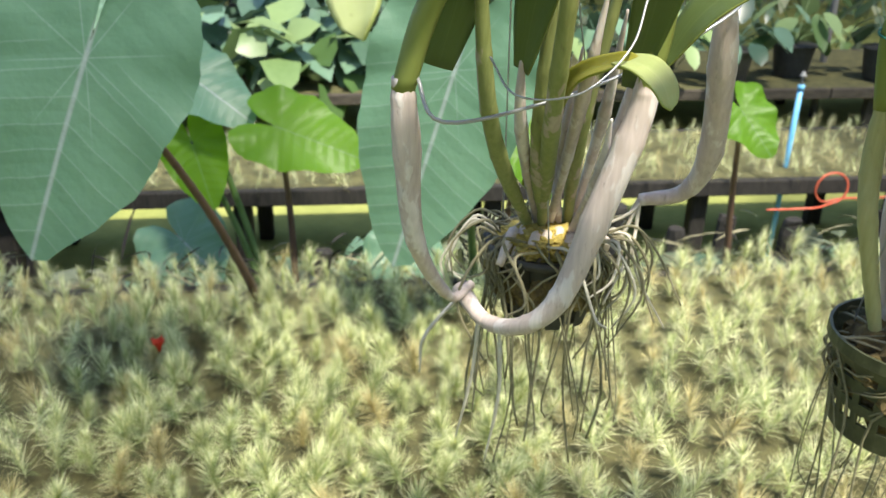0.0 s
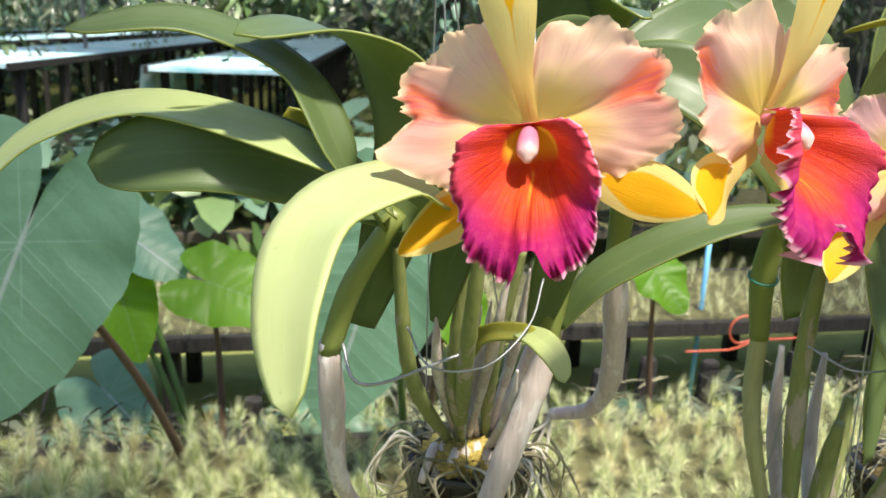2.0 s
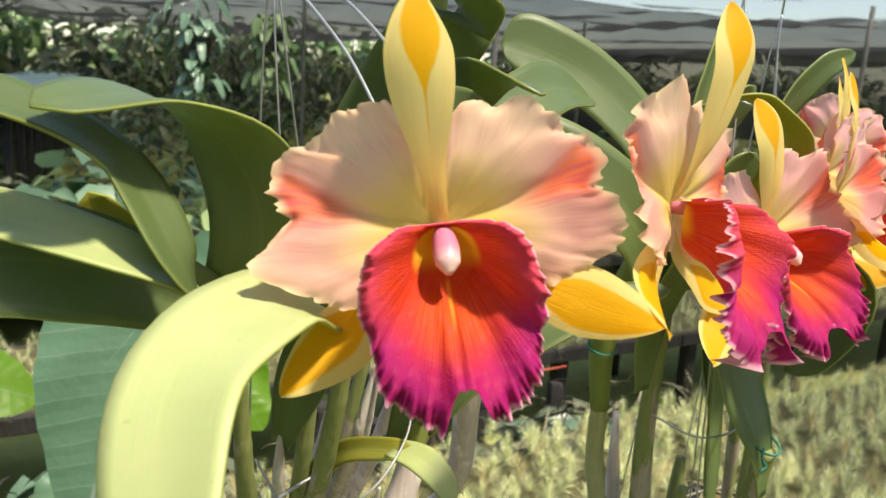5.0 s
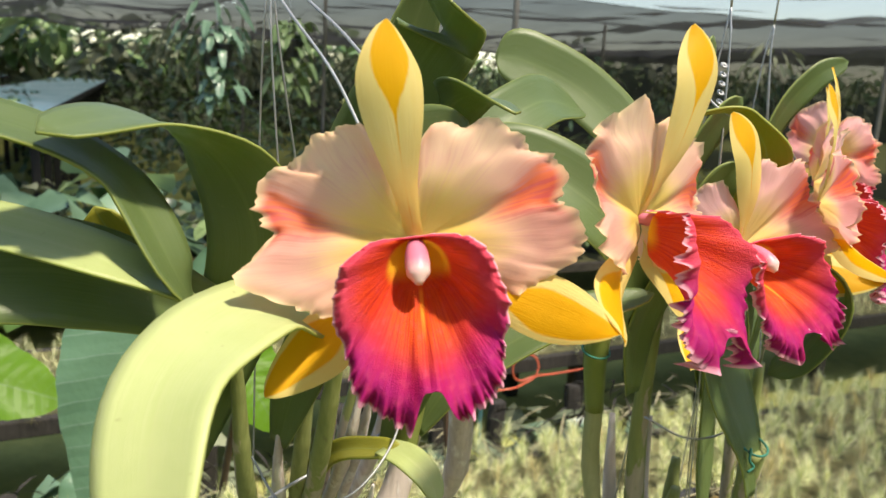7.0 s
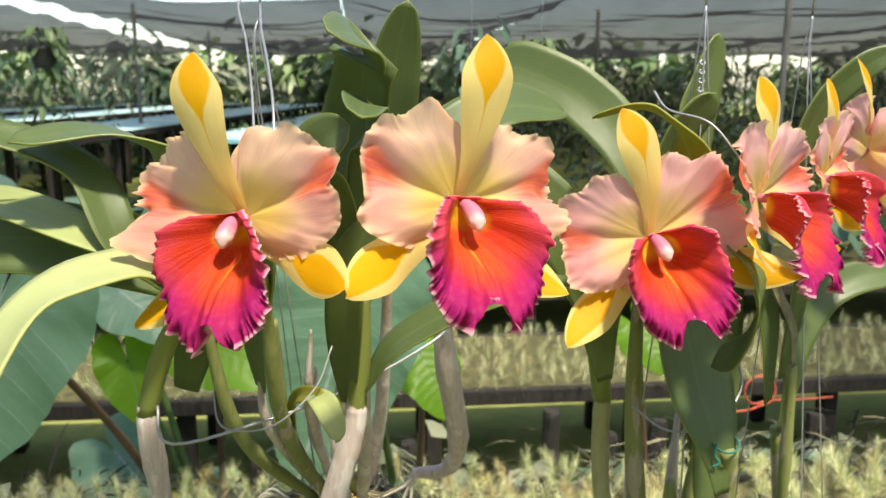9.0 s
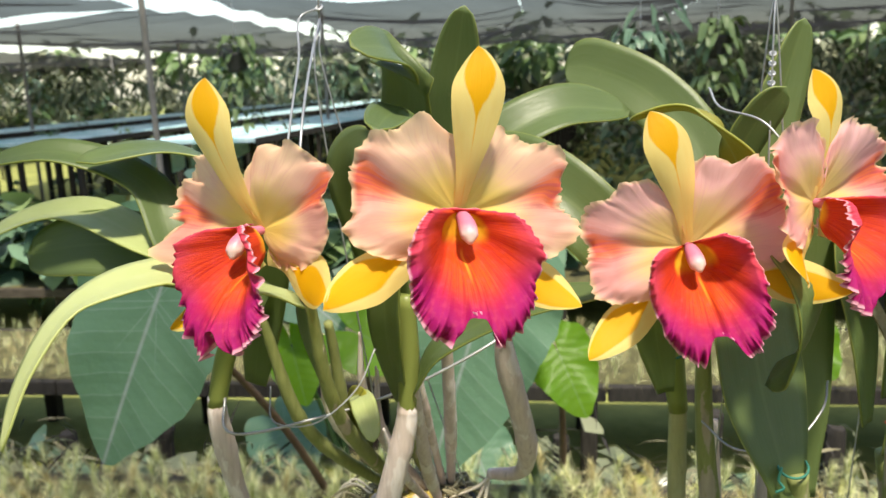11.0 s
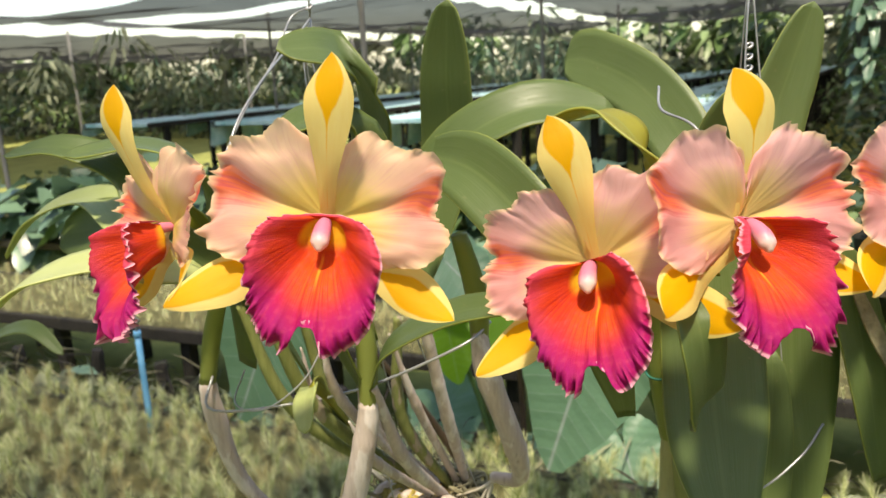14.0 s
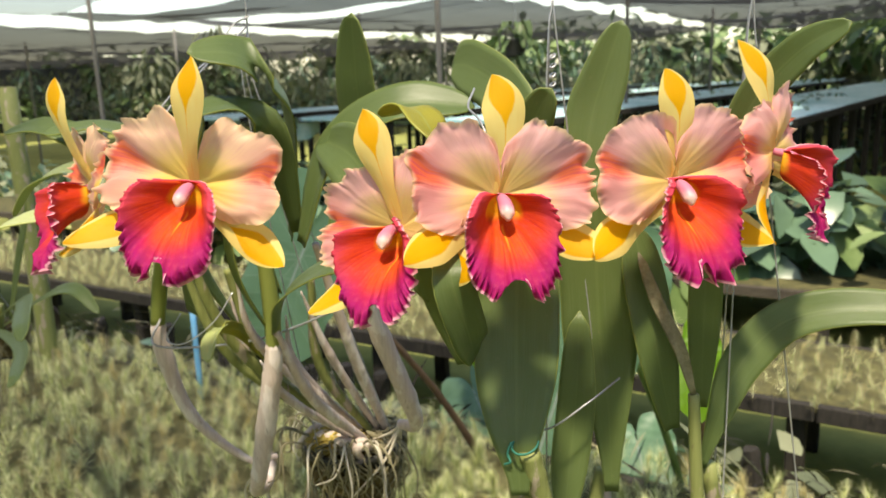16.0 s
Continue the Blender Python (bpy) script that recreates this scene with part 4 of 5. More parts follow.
strap("leaf", [(0.39, 0.60, 1.53), (0.388, 0.585, 1.58), (0.40, 0.56, 1.63), (0.42, 0.55, 1.66)], 0.040, (0.3, -0.9, 0.2), LEAF, plant_b)
# leaves of the third plant
strap("leaf", [(0.556, 0.69, 1.36), (0.566, 0.70, 1.41), (0.578, 0.72, 1.462), (0.612, 0.745, 1.503), (0.680, 0.77, 1.517), (0.76, 0.80, 1.50)], 0.040, [(0.5, -0.85, 0.2), (0.4, -0.85, 0.3), (0.1, -0.8, 0.55), (-0.1, -0.65, 0.75)], LEAF, plant_c, base=0.18, rise=0.5, fold=0.2)
strap("leaf", [(0.54, 0.72, 1.58), (0.57, 0.72, 1.685), (0.61, 0.72, 1.735), (0.650, 0.72, 1.757)], 0.034, (0.5, -0.8, 0.3), LEAF, plant_c, tip=0.3)
strap("leaf", [(0.553, 0.69, 1.42), (0.557, 0.68, 1.50), (0.560, 0.675, 1.56), (0.562, 0.675, 1.61)], 0.030, (0.6, -0.8, 0), LEAF, plant_c)
strap("leaf", [(0.535, 0.67, 1.40), (0.525, 0.655, 1.48), (0.512, 0.655, 1.54), (0.50, 0.655, 1.59)], 0.040, (0.6, -0.6, 0.3), LEAF, plant_c)
strap("dry_spathe", [(0.556, 0.668, 1.44), (0.548, 0.655, 1.485), (0.528, 0.65, 1.525), (0.508, 0.65, 1.568)], 0.011, (0.5, -0.8, 0.3), ROOT, plant_c, "brown papery dry sheath", n=14)
stem("pseudobulb", [(0.565, 0.69, 1.23), (0.560, 0.675, 1.33), (0.556, 0.668, 1.44)], [0.0045, 0.0066, 0.005], BULB_GREEN, plant_c, "green-grey stem in papery sheaths", 16, 10)
stem("pseudobulb", [(0.575, 0.72, 1.23), (0.557, 0.70, 1.36)], [0.006, 0.008], BULB_GREEN, plant_c, "", 8, 9)
# pseudobulbs of the first plant
stem("pseudobulb", [(0.141, 0.508, 1.45), (0.137, 0.508, 1.42), (0.115, 0.507, 1.345), (0.090, 0.506, 1.268), (0.06, 0.52, 1.232), (0.026, 0.557, 1.214), (-0.001, 0.584, 1.233)], [0.0085, 0.0105, 0.0118, 0.0095, 0.0078, 0.007, 0.008], BULB_DRY, plant_a, "curved dry pseudobulb in pale papery sheaths", joints=7, sides=12)
stem("pseudobulb", [(0.205, 0.597, 1.50), (0.209, 0.600, 1.455), (0.218, 0.634, 1.36), (0.205, 0.658, 1.312), (0.166, 0.669, 1.297)], [0.006, 0.0115, 0.011, 0.008, 0.006], BULB_DRY, plant_a, "dry pseudobulb in pale papery sheaths", joints=5, sides=12)
stem("pseudobulb", [(-0.030, 0.460, 1.455), (-0.028, 0.462, 1.413), (-0.026, 0.488, 1.32), (-0.006, 0.550, 1.240), (0.010, 0.585, 1.235)], [0.0075, 0.0105, 0.0075, 0.0045, 0.0045], BULB_DRY, plant_a, "dry pseudobulb in pale papery sheaths", joints=5, sides=12)
stem("leaf_base", [(-0.030, 0.460, 1.445), (-0.012, 0.460, 1.50), (0.022, 0.455, 1.56)], [0.0085, 0.0092, 0.007], LEAF, plant_a, "green leaf base clasping the stem", 12, 10)
stem("leaf_base", [(0.204, 0.60, 1.485), (0.206, 0.595, 1.53), (0.20, 0.58, 1.59)], [0.0085, 0.011, 0.008], LEAF, plant_a, "green leaf base clasping the stem", 12, 10)
stem("leaf_base", [(0.140, 0.508, 1.435), (0.145, 0.506, 1.49), (0.148, 0.500, 1.55)], [0.0085, 0.010, 0.008], LEAF, plant_a, "green leaf base clasping the stem", 12, 10)
for top, mid, low in (((0.02, 0.47, 1.53), (0.03, 0.52, 1.40), (0.062, 0.66, 1.26)), ((0.07, 0.50, 1.52), (0.065, 0.55, 1.38), (0.077, 0.67, 1.26)), ((0.12, 0.58, 1.50), (0.10, 0.60, 1.38), (0.097, 0.68, 1.26)), ((0.16, 0.56, 1.55), (0.14, 0.62, 1.40), (0.112, 0.69, 1.27)), ((0.085, 0.44, 1.575), (0.075, 0.50, 1.43), (0.072, 0.65, 1.27)), ((0.149, 0.506, 1.46), (0.135, 0.56, 1.36), (0.107, 0.66, 1.26))):
    stem("pseudobulb", [low, mid, top], [0.0045, 0.0072, 0.0064, 0.0042], BULB_GREEN if top[0] < 0.14 else BULB_DRY, plant_a, "", joints=6, sides=9)
    side = Vector((0.013, 0.012, 0.0)) * (1 if top[0] < 0.1 else -1)
    stem("pseudobulb", [Vector(low) + side * 0.6, Vector(mid) + side * 1.6, Vector(mid).lerp(Vector(top), 0.6) + side * 2], [0.0038, 0.0056, 0.0010], BULB_DRY, plant_a, "old stem in grey papery sheaths", joints=5, sides=8)
stem("pseudobulb", [(0.458, 0.63, 1.165), (0.472, 0.57, 1.31), (0.467, 0.542, 1.405)], [0.006, 0.0085, 0.0095], BULB_GREEN, plant_b, "", joints=4, sides=10)
for top, mid, low in (((0.43, 0.60, 1.34), (0.435, 0.62, 1.28), (0.44, 0.64, 1.165)), ((0.465, 0.66, 1.34), (0.46, 0.655, 1.28), (0.455, 0.65, 1.165)), ((0.39, 0.60, 1.54), (0.395, 0.62, 1.38), (0.42, 0.64, 1.165))):
    stem("pseudobulb", [low, mid, top], [0.006, 0.010, 0.008, 0.005], BULB_GREEN, plant_b, "", 18, 9)


def pot(c, r, h, parent):
    """A slotted plastic pot with bark and roots."""
    c = Vector(c)
    V, F = [], []
    n = 20
    for ring, (rr, z) in enumerate(((r * 0.72, -h), (r * 0.95, -0.1 * h), (r * 1.05, -0.1 * h), (r * 1.05, 0), (r * 0.95, 0), (r * 0.90, -0.1 * h), (r * 0.68, -h * 0.97))):
        for k in range(n):
            g = 2 * math.pi * k / n
            V.append((c.x + rr * math.cos(g), c.y + rr * math.sin(g), c.z + z))
        if ring:
            for k in range(n):
                if ring == 1 and k % 2 == 0:
                    continue
                F.append(((ring - 1) * n + k, (ring - 1) * n + (k + 1) % n, ring * n + (k + 1) % n, ring * n + k))
    put("pot", mesh("pot", V, F, BASKET), parent, "slotted dark plastic pot")
    bm = bmesh.new()
    bmesh.ops.create_icosphere(bm, subdivisions=4, radius=1.0)
    for v in bm.verts:
        q = 1 + 0.16 * noise.noise(v.co * 3.2) + 0.10 * noise.noise(v.co * 9)
        v.co = Vector((v.co.x * r * 0.9 * q, v.co.y * r * 0.9 * q, v.co.z * h * 0.60 * q)) + c + Vector((0, 0, -h * 0.45))
    me = bpy.data.meshes.new("bark")
    bm.to_mesh(me)
    bm.free()
    me.materials.append(MOSS)
    put("bark", me, parent, "dark clump of bark and moss")


def roots(c, r, count, parent, seed, drop=0.12):
    rnd = random.Random(seed)
    wrap, hang = [], []
    for i in range(count):
        g = rnd.uniform(0, 6.28)
        p = np.array(c) + np.array([r * 0.5 * math.cos(g), r * 0.5 * math.sin(g), rnd.uniform(0.0, 0.02)])
        pts = [p]
        g2 = g + rnd.uniform(-1.2, 1.2)
        pts.append(np.array(c) + np.array([r * 1.08 * math.cos(g2), r * 1.08 * math.sin(g2), rnd.uniform(-0.02, 0.01)]))
        g3 = g2 + rnd.uniform(-0.9, 0.9)
        pts.append(np.array(c) + np.array([r * 0.98 * math.cos(g3), r * 0.98 * math.sin(g3), rnd.uniform(-0.06, -0.035)]))
        if i % 3 == 0:
            q = pts[-1] + np.array([rnd.uniform(-0.02, 0.02), rnd.uniform(-0.02, 0.02), -rnd.uniform(0.3, 1.0) * drop])
            pts += [q, q + np.array([rnd.uniform(-0.015, 0.015), rnd.uniform(-0.015, 0.015), -rnd.uniform(0.2, 0.8) * drop])]
        w = rnd.uniform(0.0007, 0.0017)
        (hang if i % 3 == 0 else wrap).append(tube(pts, [w, w, w * 0.8], 14, 5))
    v, f = join(wrap)
    tagged(put("root_mass", mesh("root_mass", v, f, ROOT), parent, "tangle of grey-green roots"), kind="stuff")
    for t in hang:
        put("root", mesh("root", t[0], t[1], ROOT), parent)


pot((0.082, 0.66, 1.255), 0.064, 0.08, plant_a)
roots((0.082, 0.66, 1.257), 0.064, 110, plant_a, 5)


def lattice_pot(c, r, h, parent):
    """A tapered plastic basket: rim, base and a grid of square holes."""
    nc, nw = 40, 9
    V, F = [], []
    for k in range(nw + 1):
        u = k / nw
        for q in range(nc):
            g = 2 * math.pi * (q + (0.16 if q % 2 else -0.16)) / nc
            rr = r * (1.04 if k < 2 else 1 - 0.20 * u)
            V.append((c[0] + rr * math.cos(g), c[1] + rr * math.sin(g), c[2] - h * u))
            if k < nw and not (k in (2, 4, 6) and q % 2 == 0):
                F.append((k * nc + q, k * nc + (q + 1) % nc, (k + 1) * nc + (q + 1) % nc, (k + 1) * nc + q))
    ob = put("pot", mesh("pot", V, F, OLIVE, smooth=False), parent, "olive-black plastic basket pot with square holes")
    so = ob.modifiers.new("thickness", "SOLIDIFY")
    so.thickness = 0.003
    bm = bmesh.new()
    bmesh.ops.create_icosphere(bm, subdivisions=4, radius=1.0)
    for v in bm.verts:
        q = 1 + 0.14 * noise.noise(v.co * 3.2) + 0.22 * noise.noise(v.co * 11)
        taper = 1 + 0.12 * v.co.z
        v.co = Vector((v.co.x * r * 0.9 * q * taper, v.co.y * r * 0.9 * q * taper, v.co.z * h * 0.56 * q)) + Vector(c) + Vector((0, 0, -h * 0.46))
    me = bpy.data.meshes.new("bark")
    bm.to_mesh(me)
    bm.free()
    me.materials.append(MOSS)
    put("bark", me, parent, "brown bark chips filling the basket")


for (p0, p1, p2) in (((0.166, 0.669, 1.297), (0.150, 0.655, 1.262), (0.118, 0.64, 1.215)), ((0.166, 0.669, 1.297), (0.160, 0.645, 1.255), (0.135, 0.61, 1.21)), ((0.17, 0.668, 1.30), (0.155, 0.66, 1.285), (0.12, 0.66, 1.265)), ((0.165, 0.67, 1.297), (0.15, 0.68, 1.255), (0.125, 0.69, 1.20)), ((0.02, 0.56, 1.214), (0.015, 0.565, 1.15), (0.0, 0.57, 1.07)), ((0.04, 0.545, 1.216), (0.042, 0.55, 1.14), (0.03, 0.56, 1.05)), ((0.0, 0.58, 1.225), (-0.03, 0.56, 1.19), (-0.035, 0.56, 1.15))):
    stem("aerial_root", [p0, p1, p2], [0.0022, 0.0018, 0.0010], ROOT_PALE, plant_a, "", 14, 6)
for k in range(9):
    g = 2.0 + k * 0.5
    stem("rhizome", [(0.035 + 0.012 * k, 0.60 + 0.004 * k, 1.25), (0.045 + 0.011 * k, 0.625 + 0.01 * math.sin(k * 2), 1.272), (0.05 + 0.010 * k, 0.66, 1.258)], [0.004, 0.006, 0.004], RHIZOME, plant_a, "", 10, 7)
bm = bmesh.new()
bmesh.ops.create_icosphere(bm, subdivisions=5, radius=1.0)
for v in bm.verts:
    q = 1 + 0.22 * noise.noise(v.co * 2.6) + 0.25 * noise.noise(v.co * 8) + 0.12 * noise.noise(v.co * 20)
    v.co = Vector((0.074 + 0.040 * v.co.x * q, 0.635 + 0.034 * v.co.y * q, 1.262 + 0.014 * v.co.z * q))
mo = bpy.data.meshes.new("moss")
bm.to_mesh(mo)
bm.free()
mo.materials.append(MOSS_TOP)
put("moss", mo, plant_a, "yellowish dry moss on the bark")
rrnd = random.Random(17)
for k in range(26):
    g = rrnd.uniform(2.6, 6.6)
    a0 = Vector((0.08 + 0.05 * math.cos(g), 0.65 + 0.05 * math.sin(g), 1.262 + rrnd.uniform(0, 0.012)))
    a1 = a0 + Vector((0.03 * math.cos(g + rrnd.uniform(-1, 1)), 0.03 * math.sin(g), rrnd.uniform(0.0, 0.02)))
    a2 = a1 + Vector((0.03 * math.cos(g + rrnd.uniform(-1.5, 1.5)), 0.02 * math.sin(g), -rrnd.uniform(0.02, 0.06)))
    a3 = a2 + Vector((rrnd.uniform(-0.03, 0.03), rrnd.uniform(-0.02, 0.02), -rrnd.uniform(0.0, 0.06)))
    stem("aerial_root", [a0, a1, a2, a3], [0.0012, 0.0016, 0.0013, 0.0008], ROOT_PALE if k % 3 == 0 else ROOT, plant_a, "", 16, 6)
stem("pseudobulb", [(0.405, 0.64, 1.165), (0.372, 0.644, 1.285), (0.367, 0.66, 1.345), (0.367, 0.662, 1.405)], [0.0055, 0.0085, 0.0095, 0.0085], BULB_TAN, plant_b, "yellow-green stem with dry joints", joints=4, sides=10)
stem("leaf_base", [(0.367, 0.662, 1.398), (0.360, 0.657, 1.463), (0.362, 0.640, 1.52), (0.375, 0.60, 1.60)], [0.0095, 0.0125, 0.0115, 0.008], LEAF, plant_b, "green leaf base tied with string", 16, 10)
stem("pseudobulb", [(0.42, 0.655, 1.165), (0.405, 0.68, 1.28), (0.402, 0.69, 1.38)], [0.0050, 0.0085, 0.003], BULB_DRY, plant_b, "grey stem in papery sheaths", 20, 9)
stem("pseudobulb", [(0.45, 0.66, 1.165), (0.448, 0.69, 1.27), (0.452, 0.70, 1.37)], [0.0050, 0.0080, 0.003], BULB_DRY, plant_b, "grey stem in papery sheaths", 20, 9)
lattice_pot((0.44, 0.64, 1.185), 0.074, 0.105, plant_b)
roots((0.44, 0.64, 1.172), 0.072, 60, plant_b, 6, 0.16)
pot((0.585, 0.73, 1.225), 0.06, 0.08, plant_c)
roots((0.585, 0.73, 1.227), 0.06, 50, plant_c, 7)


plant_d = thing("hanging_orchid", (-1.50, 0.72, 1.02), "hanging orchid without blooms, narrow drooping green leaves", "orchid", "hanging orchids")
pot((-1.50, 0.72, 1.08), 0.062, 0.08, plant_d)
roots((-1.50, 0.72, 1.082), 0.062, 50, plant_d, 9, 0.16)
for pts, w in (([(-1.44, 0.70, 1.10), (-1.10, 0.70, 1.24), (-0.96, 0.72, 1.28), (-0.864, 0.729, 1.238)], 0.034), ([(-1.44, 0.68, 1.12), (-1.0, 0.62, 1.27), (-0.73, 0.53, 1.30), (-0.657, 0.50, 1.28)], 0.040), ([(-1.44, 0.68, 1.10), (-1.0, 0.60, 1.17), (-0.80, 0.53, 1.18), (-0.77, 0.50, 1.16)], 0.036), ([(-1.52, 0.72, 1.10), (-1.55, 0.72, 1.26), (-1.58, 0.70, 1.34), (-1.64, 0.68, 1.36)], 0.045), ([(-1.50, 0.74, 1.10), (-1.47, 0.78, 1.28), (-1.44, 0.80, 1.38), (-1.42, 0.80, 1.44)], 0.042)):
    strap("leaf", pts, w, (0.2, -0.5, 0.8), LEAF, plant_d)
for k in range(5):
    stem("pseudobulb", [(-1.52 + 0.012 * k, 0.70 + 0.01 * (k % 2), 1.07), (-1.51 + 0.016 * k, 0.70, 1.12), (-1.505 + 0.022 * k, 0.70, 1.17)], [0.006, 0.009, 0.005], BULB_GREEN, plant_d, "", 10, 8)


RAIL_N = 0.555
va, fa_ = tube([row((-6.6, RAIL_N, 2.42)), row((0, RAIL_N, 2.40)), row((6.6, RAIL_N, 2.42))], [0.017, 0.017], 30, 10)
tagged(put("hanging_rail", mesh("hanging_rail", va, fa_, GREY_PLASTIC)), "grey steel pipe from which the orchids hang", "rail", kind="structure")
post(-6.6, RAIL_N, 2.6)
post(6.6, RAIL_N, 2.6)


def wire(points, r, parent, mat=None, label="", n=30):
    v, f = tube(points, [r, r], n, 6)
    return put("wire", mesh("wire", v, f, mat or WIRE), parent, label)


for pl, (x, y), (cx, cy, cz) in ((plant_a, (0.045, 0.572), (0.082, 0.66, 1.257)), (plant_b, (0.438, 0.62), (0.44, 0.64, 1.18)), (plant_c, (0.565, 0.735), (0.585, 0.73, 1.227))):
    yr = (RAIL_N + math.sin(ROW) * x) / math.cos(ROW)
    wire([(x, yr, 2.41), (x, (y + yr) / 2, 2.1), (x, y, 1.79)], 0.0011, pl)
    for k in range(3):
        g = 2.1 * k + 0.5
        wire([(x, y, 1.79), (x + 0.01 * math.cos(g), y + 0.01 * math.sin(g), 1.70), (cx + 0.058 * math.cos(g), cy + 0.058 * math.sin(g), cz)], 0.0008, pl)
wire([(-0.02, 0.46, 1.456), (0.0, 0.44, 1.43), (0.06, 0.50, 1.428), (0.13, 0.53, 1.45), (0.206, 0.57, 1.489), (0.21, 0.61, 1.50)], 0.0014, plant_a)
wire([(0.03, 0.46, 1.47), (0.05, 0.43, 1.452), (0.09, 0.43, 1.455), (0.12, 0.45, 1.48), (0.13, 0.47, 1.51)], 0.0008, plant_a)


# ---- taro plants ----
def taro_leaf(parent, joint, tip, face, width, mat, label="", cup=0.10):
    joint, tip = Vector(joint), Vector(tip)
    y = (joint - tip)
    L = y.length
    y.normalize()
    z = Vector(face)
    z = (z - y * z.dot(y)).normalized()
    x = y.cross(z)
    nr, nt = 14, 72
    V, U, F = [], [], []
    for i in range(nr + 1):
        r = i / nr
        for j in range(nt):
            th = 2 * math.pi * j / nt
            sx, sy = math.sin(th), -math.cos(th)      # th = 0 is the tip
            w, s = abs(sx) * width / 2 / 0.92, 0.0
            a = abs(((th + math.pi) % (2 * math.pi)) - math.pi) / math.pi   # 0 tip .. 1 notch
            half = 1 / ((abs(sx) / (0.52 * width)) ** 1.7 + (abs(sy) / (0.95 * L)) ** 1.7) ** (1 / 1.7) + 0.07 * L * math.exp(-(a / 0.05) ** 2)
            back = np.interp(a, (0.5, 0.60, 0.72, 0.84, 0.92, 0.97, 1), (0.52 * width, 0.53 * width, 0.56 * width, 0.56 * width, 0.47 * width, 0.26 * width, 0.06 * width))
            R = half if a < 0.5 else back
            R *= 1 + 0.02 * math.sin(th * 9 + width * 40) * a + 0.01 * math.sin(th * 23)
            px, py = R * r * sx, R * r * sy
            pz = cup * (abs(px) * 0.8 - 0.5 * (r ** 2) * abs(sx) * width * 0.4) + 0.012 * math.sin(th * 7) * r ** 3 - 0.05 * L * (max(0, -py / L)) ** 2
            V.append(joint + x * px + y * py + z * pz)
            U.append((px / width + 0.5, py / width + 0.5))
    for i in range(nr):
        for j in range(nt):
            F.append((i * nt + j, i * nt + (j + 1) % nt, (i + 1) * nt + (j + 1) % nt, (i + 1) * nt + j))
    return put("leaf_blade", mesh("leaf_blade", V, F, mat, U), parent, label)


def taro(base, leaves, label):
    b = thing("taro_plant", base, label, "taro plant", "taro plants between the benches")
    for joint, tip, face, width, mat, pet in leaves:
        taro_leaf(b, joint, tip, face, width, mat, "bright backlit young leaf" if mat is TARO_BRIGHT else "")
        j = Vector(joint)
        bb = Vector(base)
        mid = bb.lerp(j, 0.55) + Vector((0.04 * (j.x - bb.x), 0.04, 0.05))
        stem("petiole", [bb, mid, j - Vector(face).normalized() * 0.003], [0.016, 0.011, 0.006], pet, b, "", 16, 8)


taro((-0.70, 2.12, 0.0), (((-0.685, 1.16, 1.322), (-0.805, 1.06, 0.984), (0.15, -0.85, 0.5), 0.37, TARO, PETIOLE),
                          ((-0.70, 2.1, 0.93), (-0.43, 2.06, 0.86), (0.1, -0.62, 0.7), 0.26, TARO_BRIGHT, PETIOLE),
                          ((-1.02, 2.2, 1.06), (-0.80, 2.16, 0.93), (0.1, -0.5, 0.85), 0.26, TARO, PETIOLE_G),
                          ((-1.0, 2.15, 0.86), (-0.93, 2.1, 0.66), (0.3, -0.7, 0.5), 0.2, TARO_BRIGHT, PETIOLE_G),
                          ((-1.15, 2.3, 0.45), (-0.98, 2.2, 0.36), (0.1, -0.7, 0.7), 0.3, TARO, PETIOLE_G)), "taro with a huge grey-green leaf and young bright leaves")
taro((-0.1, 2.25, 0.0), (((-0.12, 1.58, 1.235), (-0.25, 1.50, 0.80), (0.0, -0.97, 0.2), 0.36, TARO, PETIOLE_G),
                       ((0.02, 1.75, 1.045), (0.10, 1.68, 0.92), (0.1, -0.6, 0.7), 0.17, TARO_BRIGHT, PETIOLE),
                       ((-0.35, 2.2, 0.5), (-0.25, 2.1, 0.36), (0.1, -0.7, 0.6), 0.24, TARO, PETIOLE_G)), "taro with large grey-green leaves behind the orchids")
taro((0.72, 2.3, 0.0), (((0.60, 2.12, 1.03), (0.68, 2.05, 0.93), (0.1, -0.6, 0.7), 0.17, TARO_BRIGHT, PETIOLE),), "small taro with one bright backlit leaf")

# ---- stakes, pipes, hose ----
srnd = random.Random(3)
for x, h in ((-1.62, 0.36), (-1.42, 0.40), (-1.2, 0.42), (-0.62, 0.47), (0.98, 0.46), (1.18, 0.38), (1.38, 0.42), (1.62, 0.42), (-2.2, 0.4), (-2.7, 0.42), (-3.3, 0.38), (2.1, 0.4), (0.45, 0.36), (-0.2, 0.34)):
    n = 2.66 + srnd.uniform(-0.05, 0.05)
    p = np.array(row((x, n, 0)))
    lean = np.array([srnd.uniform(-0.05, 0.06), srnd.uniform(-0.03, 0.03), h])
    v, f = tube([p, p + lean * 0.5, p + lean * 0.96, p + lean], [0.040, 0.037, 0.035, 0.022], 10, 9)
    v = [np.array(q) + 0.010 * np.array(noise.noise_vector(Vector(q) * 22)) for q in v]
    tagged(put("stake", mesh("stake", v, f, STAKE, smooth=False)), "short dark rotting wooden stake in the ground", "stake", "stakes between the benches")
v, f = tube([(-2.8, 1.26, 0), (-2.78, 1.26, 0.9), (-2.82, 1.26, 1.74)], [0.042, 0.04, 0.038], 8, 10)
tagged(put("bamboo_pole", mesh("bamboo_pole", v, f, BULB_GREEN)), "olive bamboo pole standing through the bench", "pole")


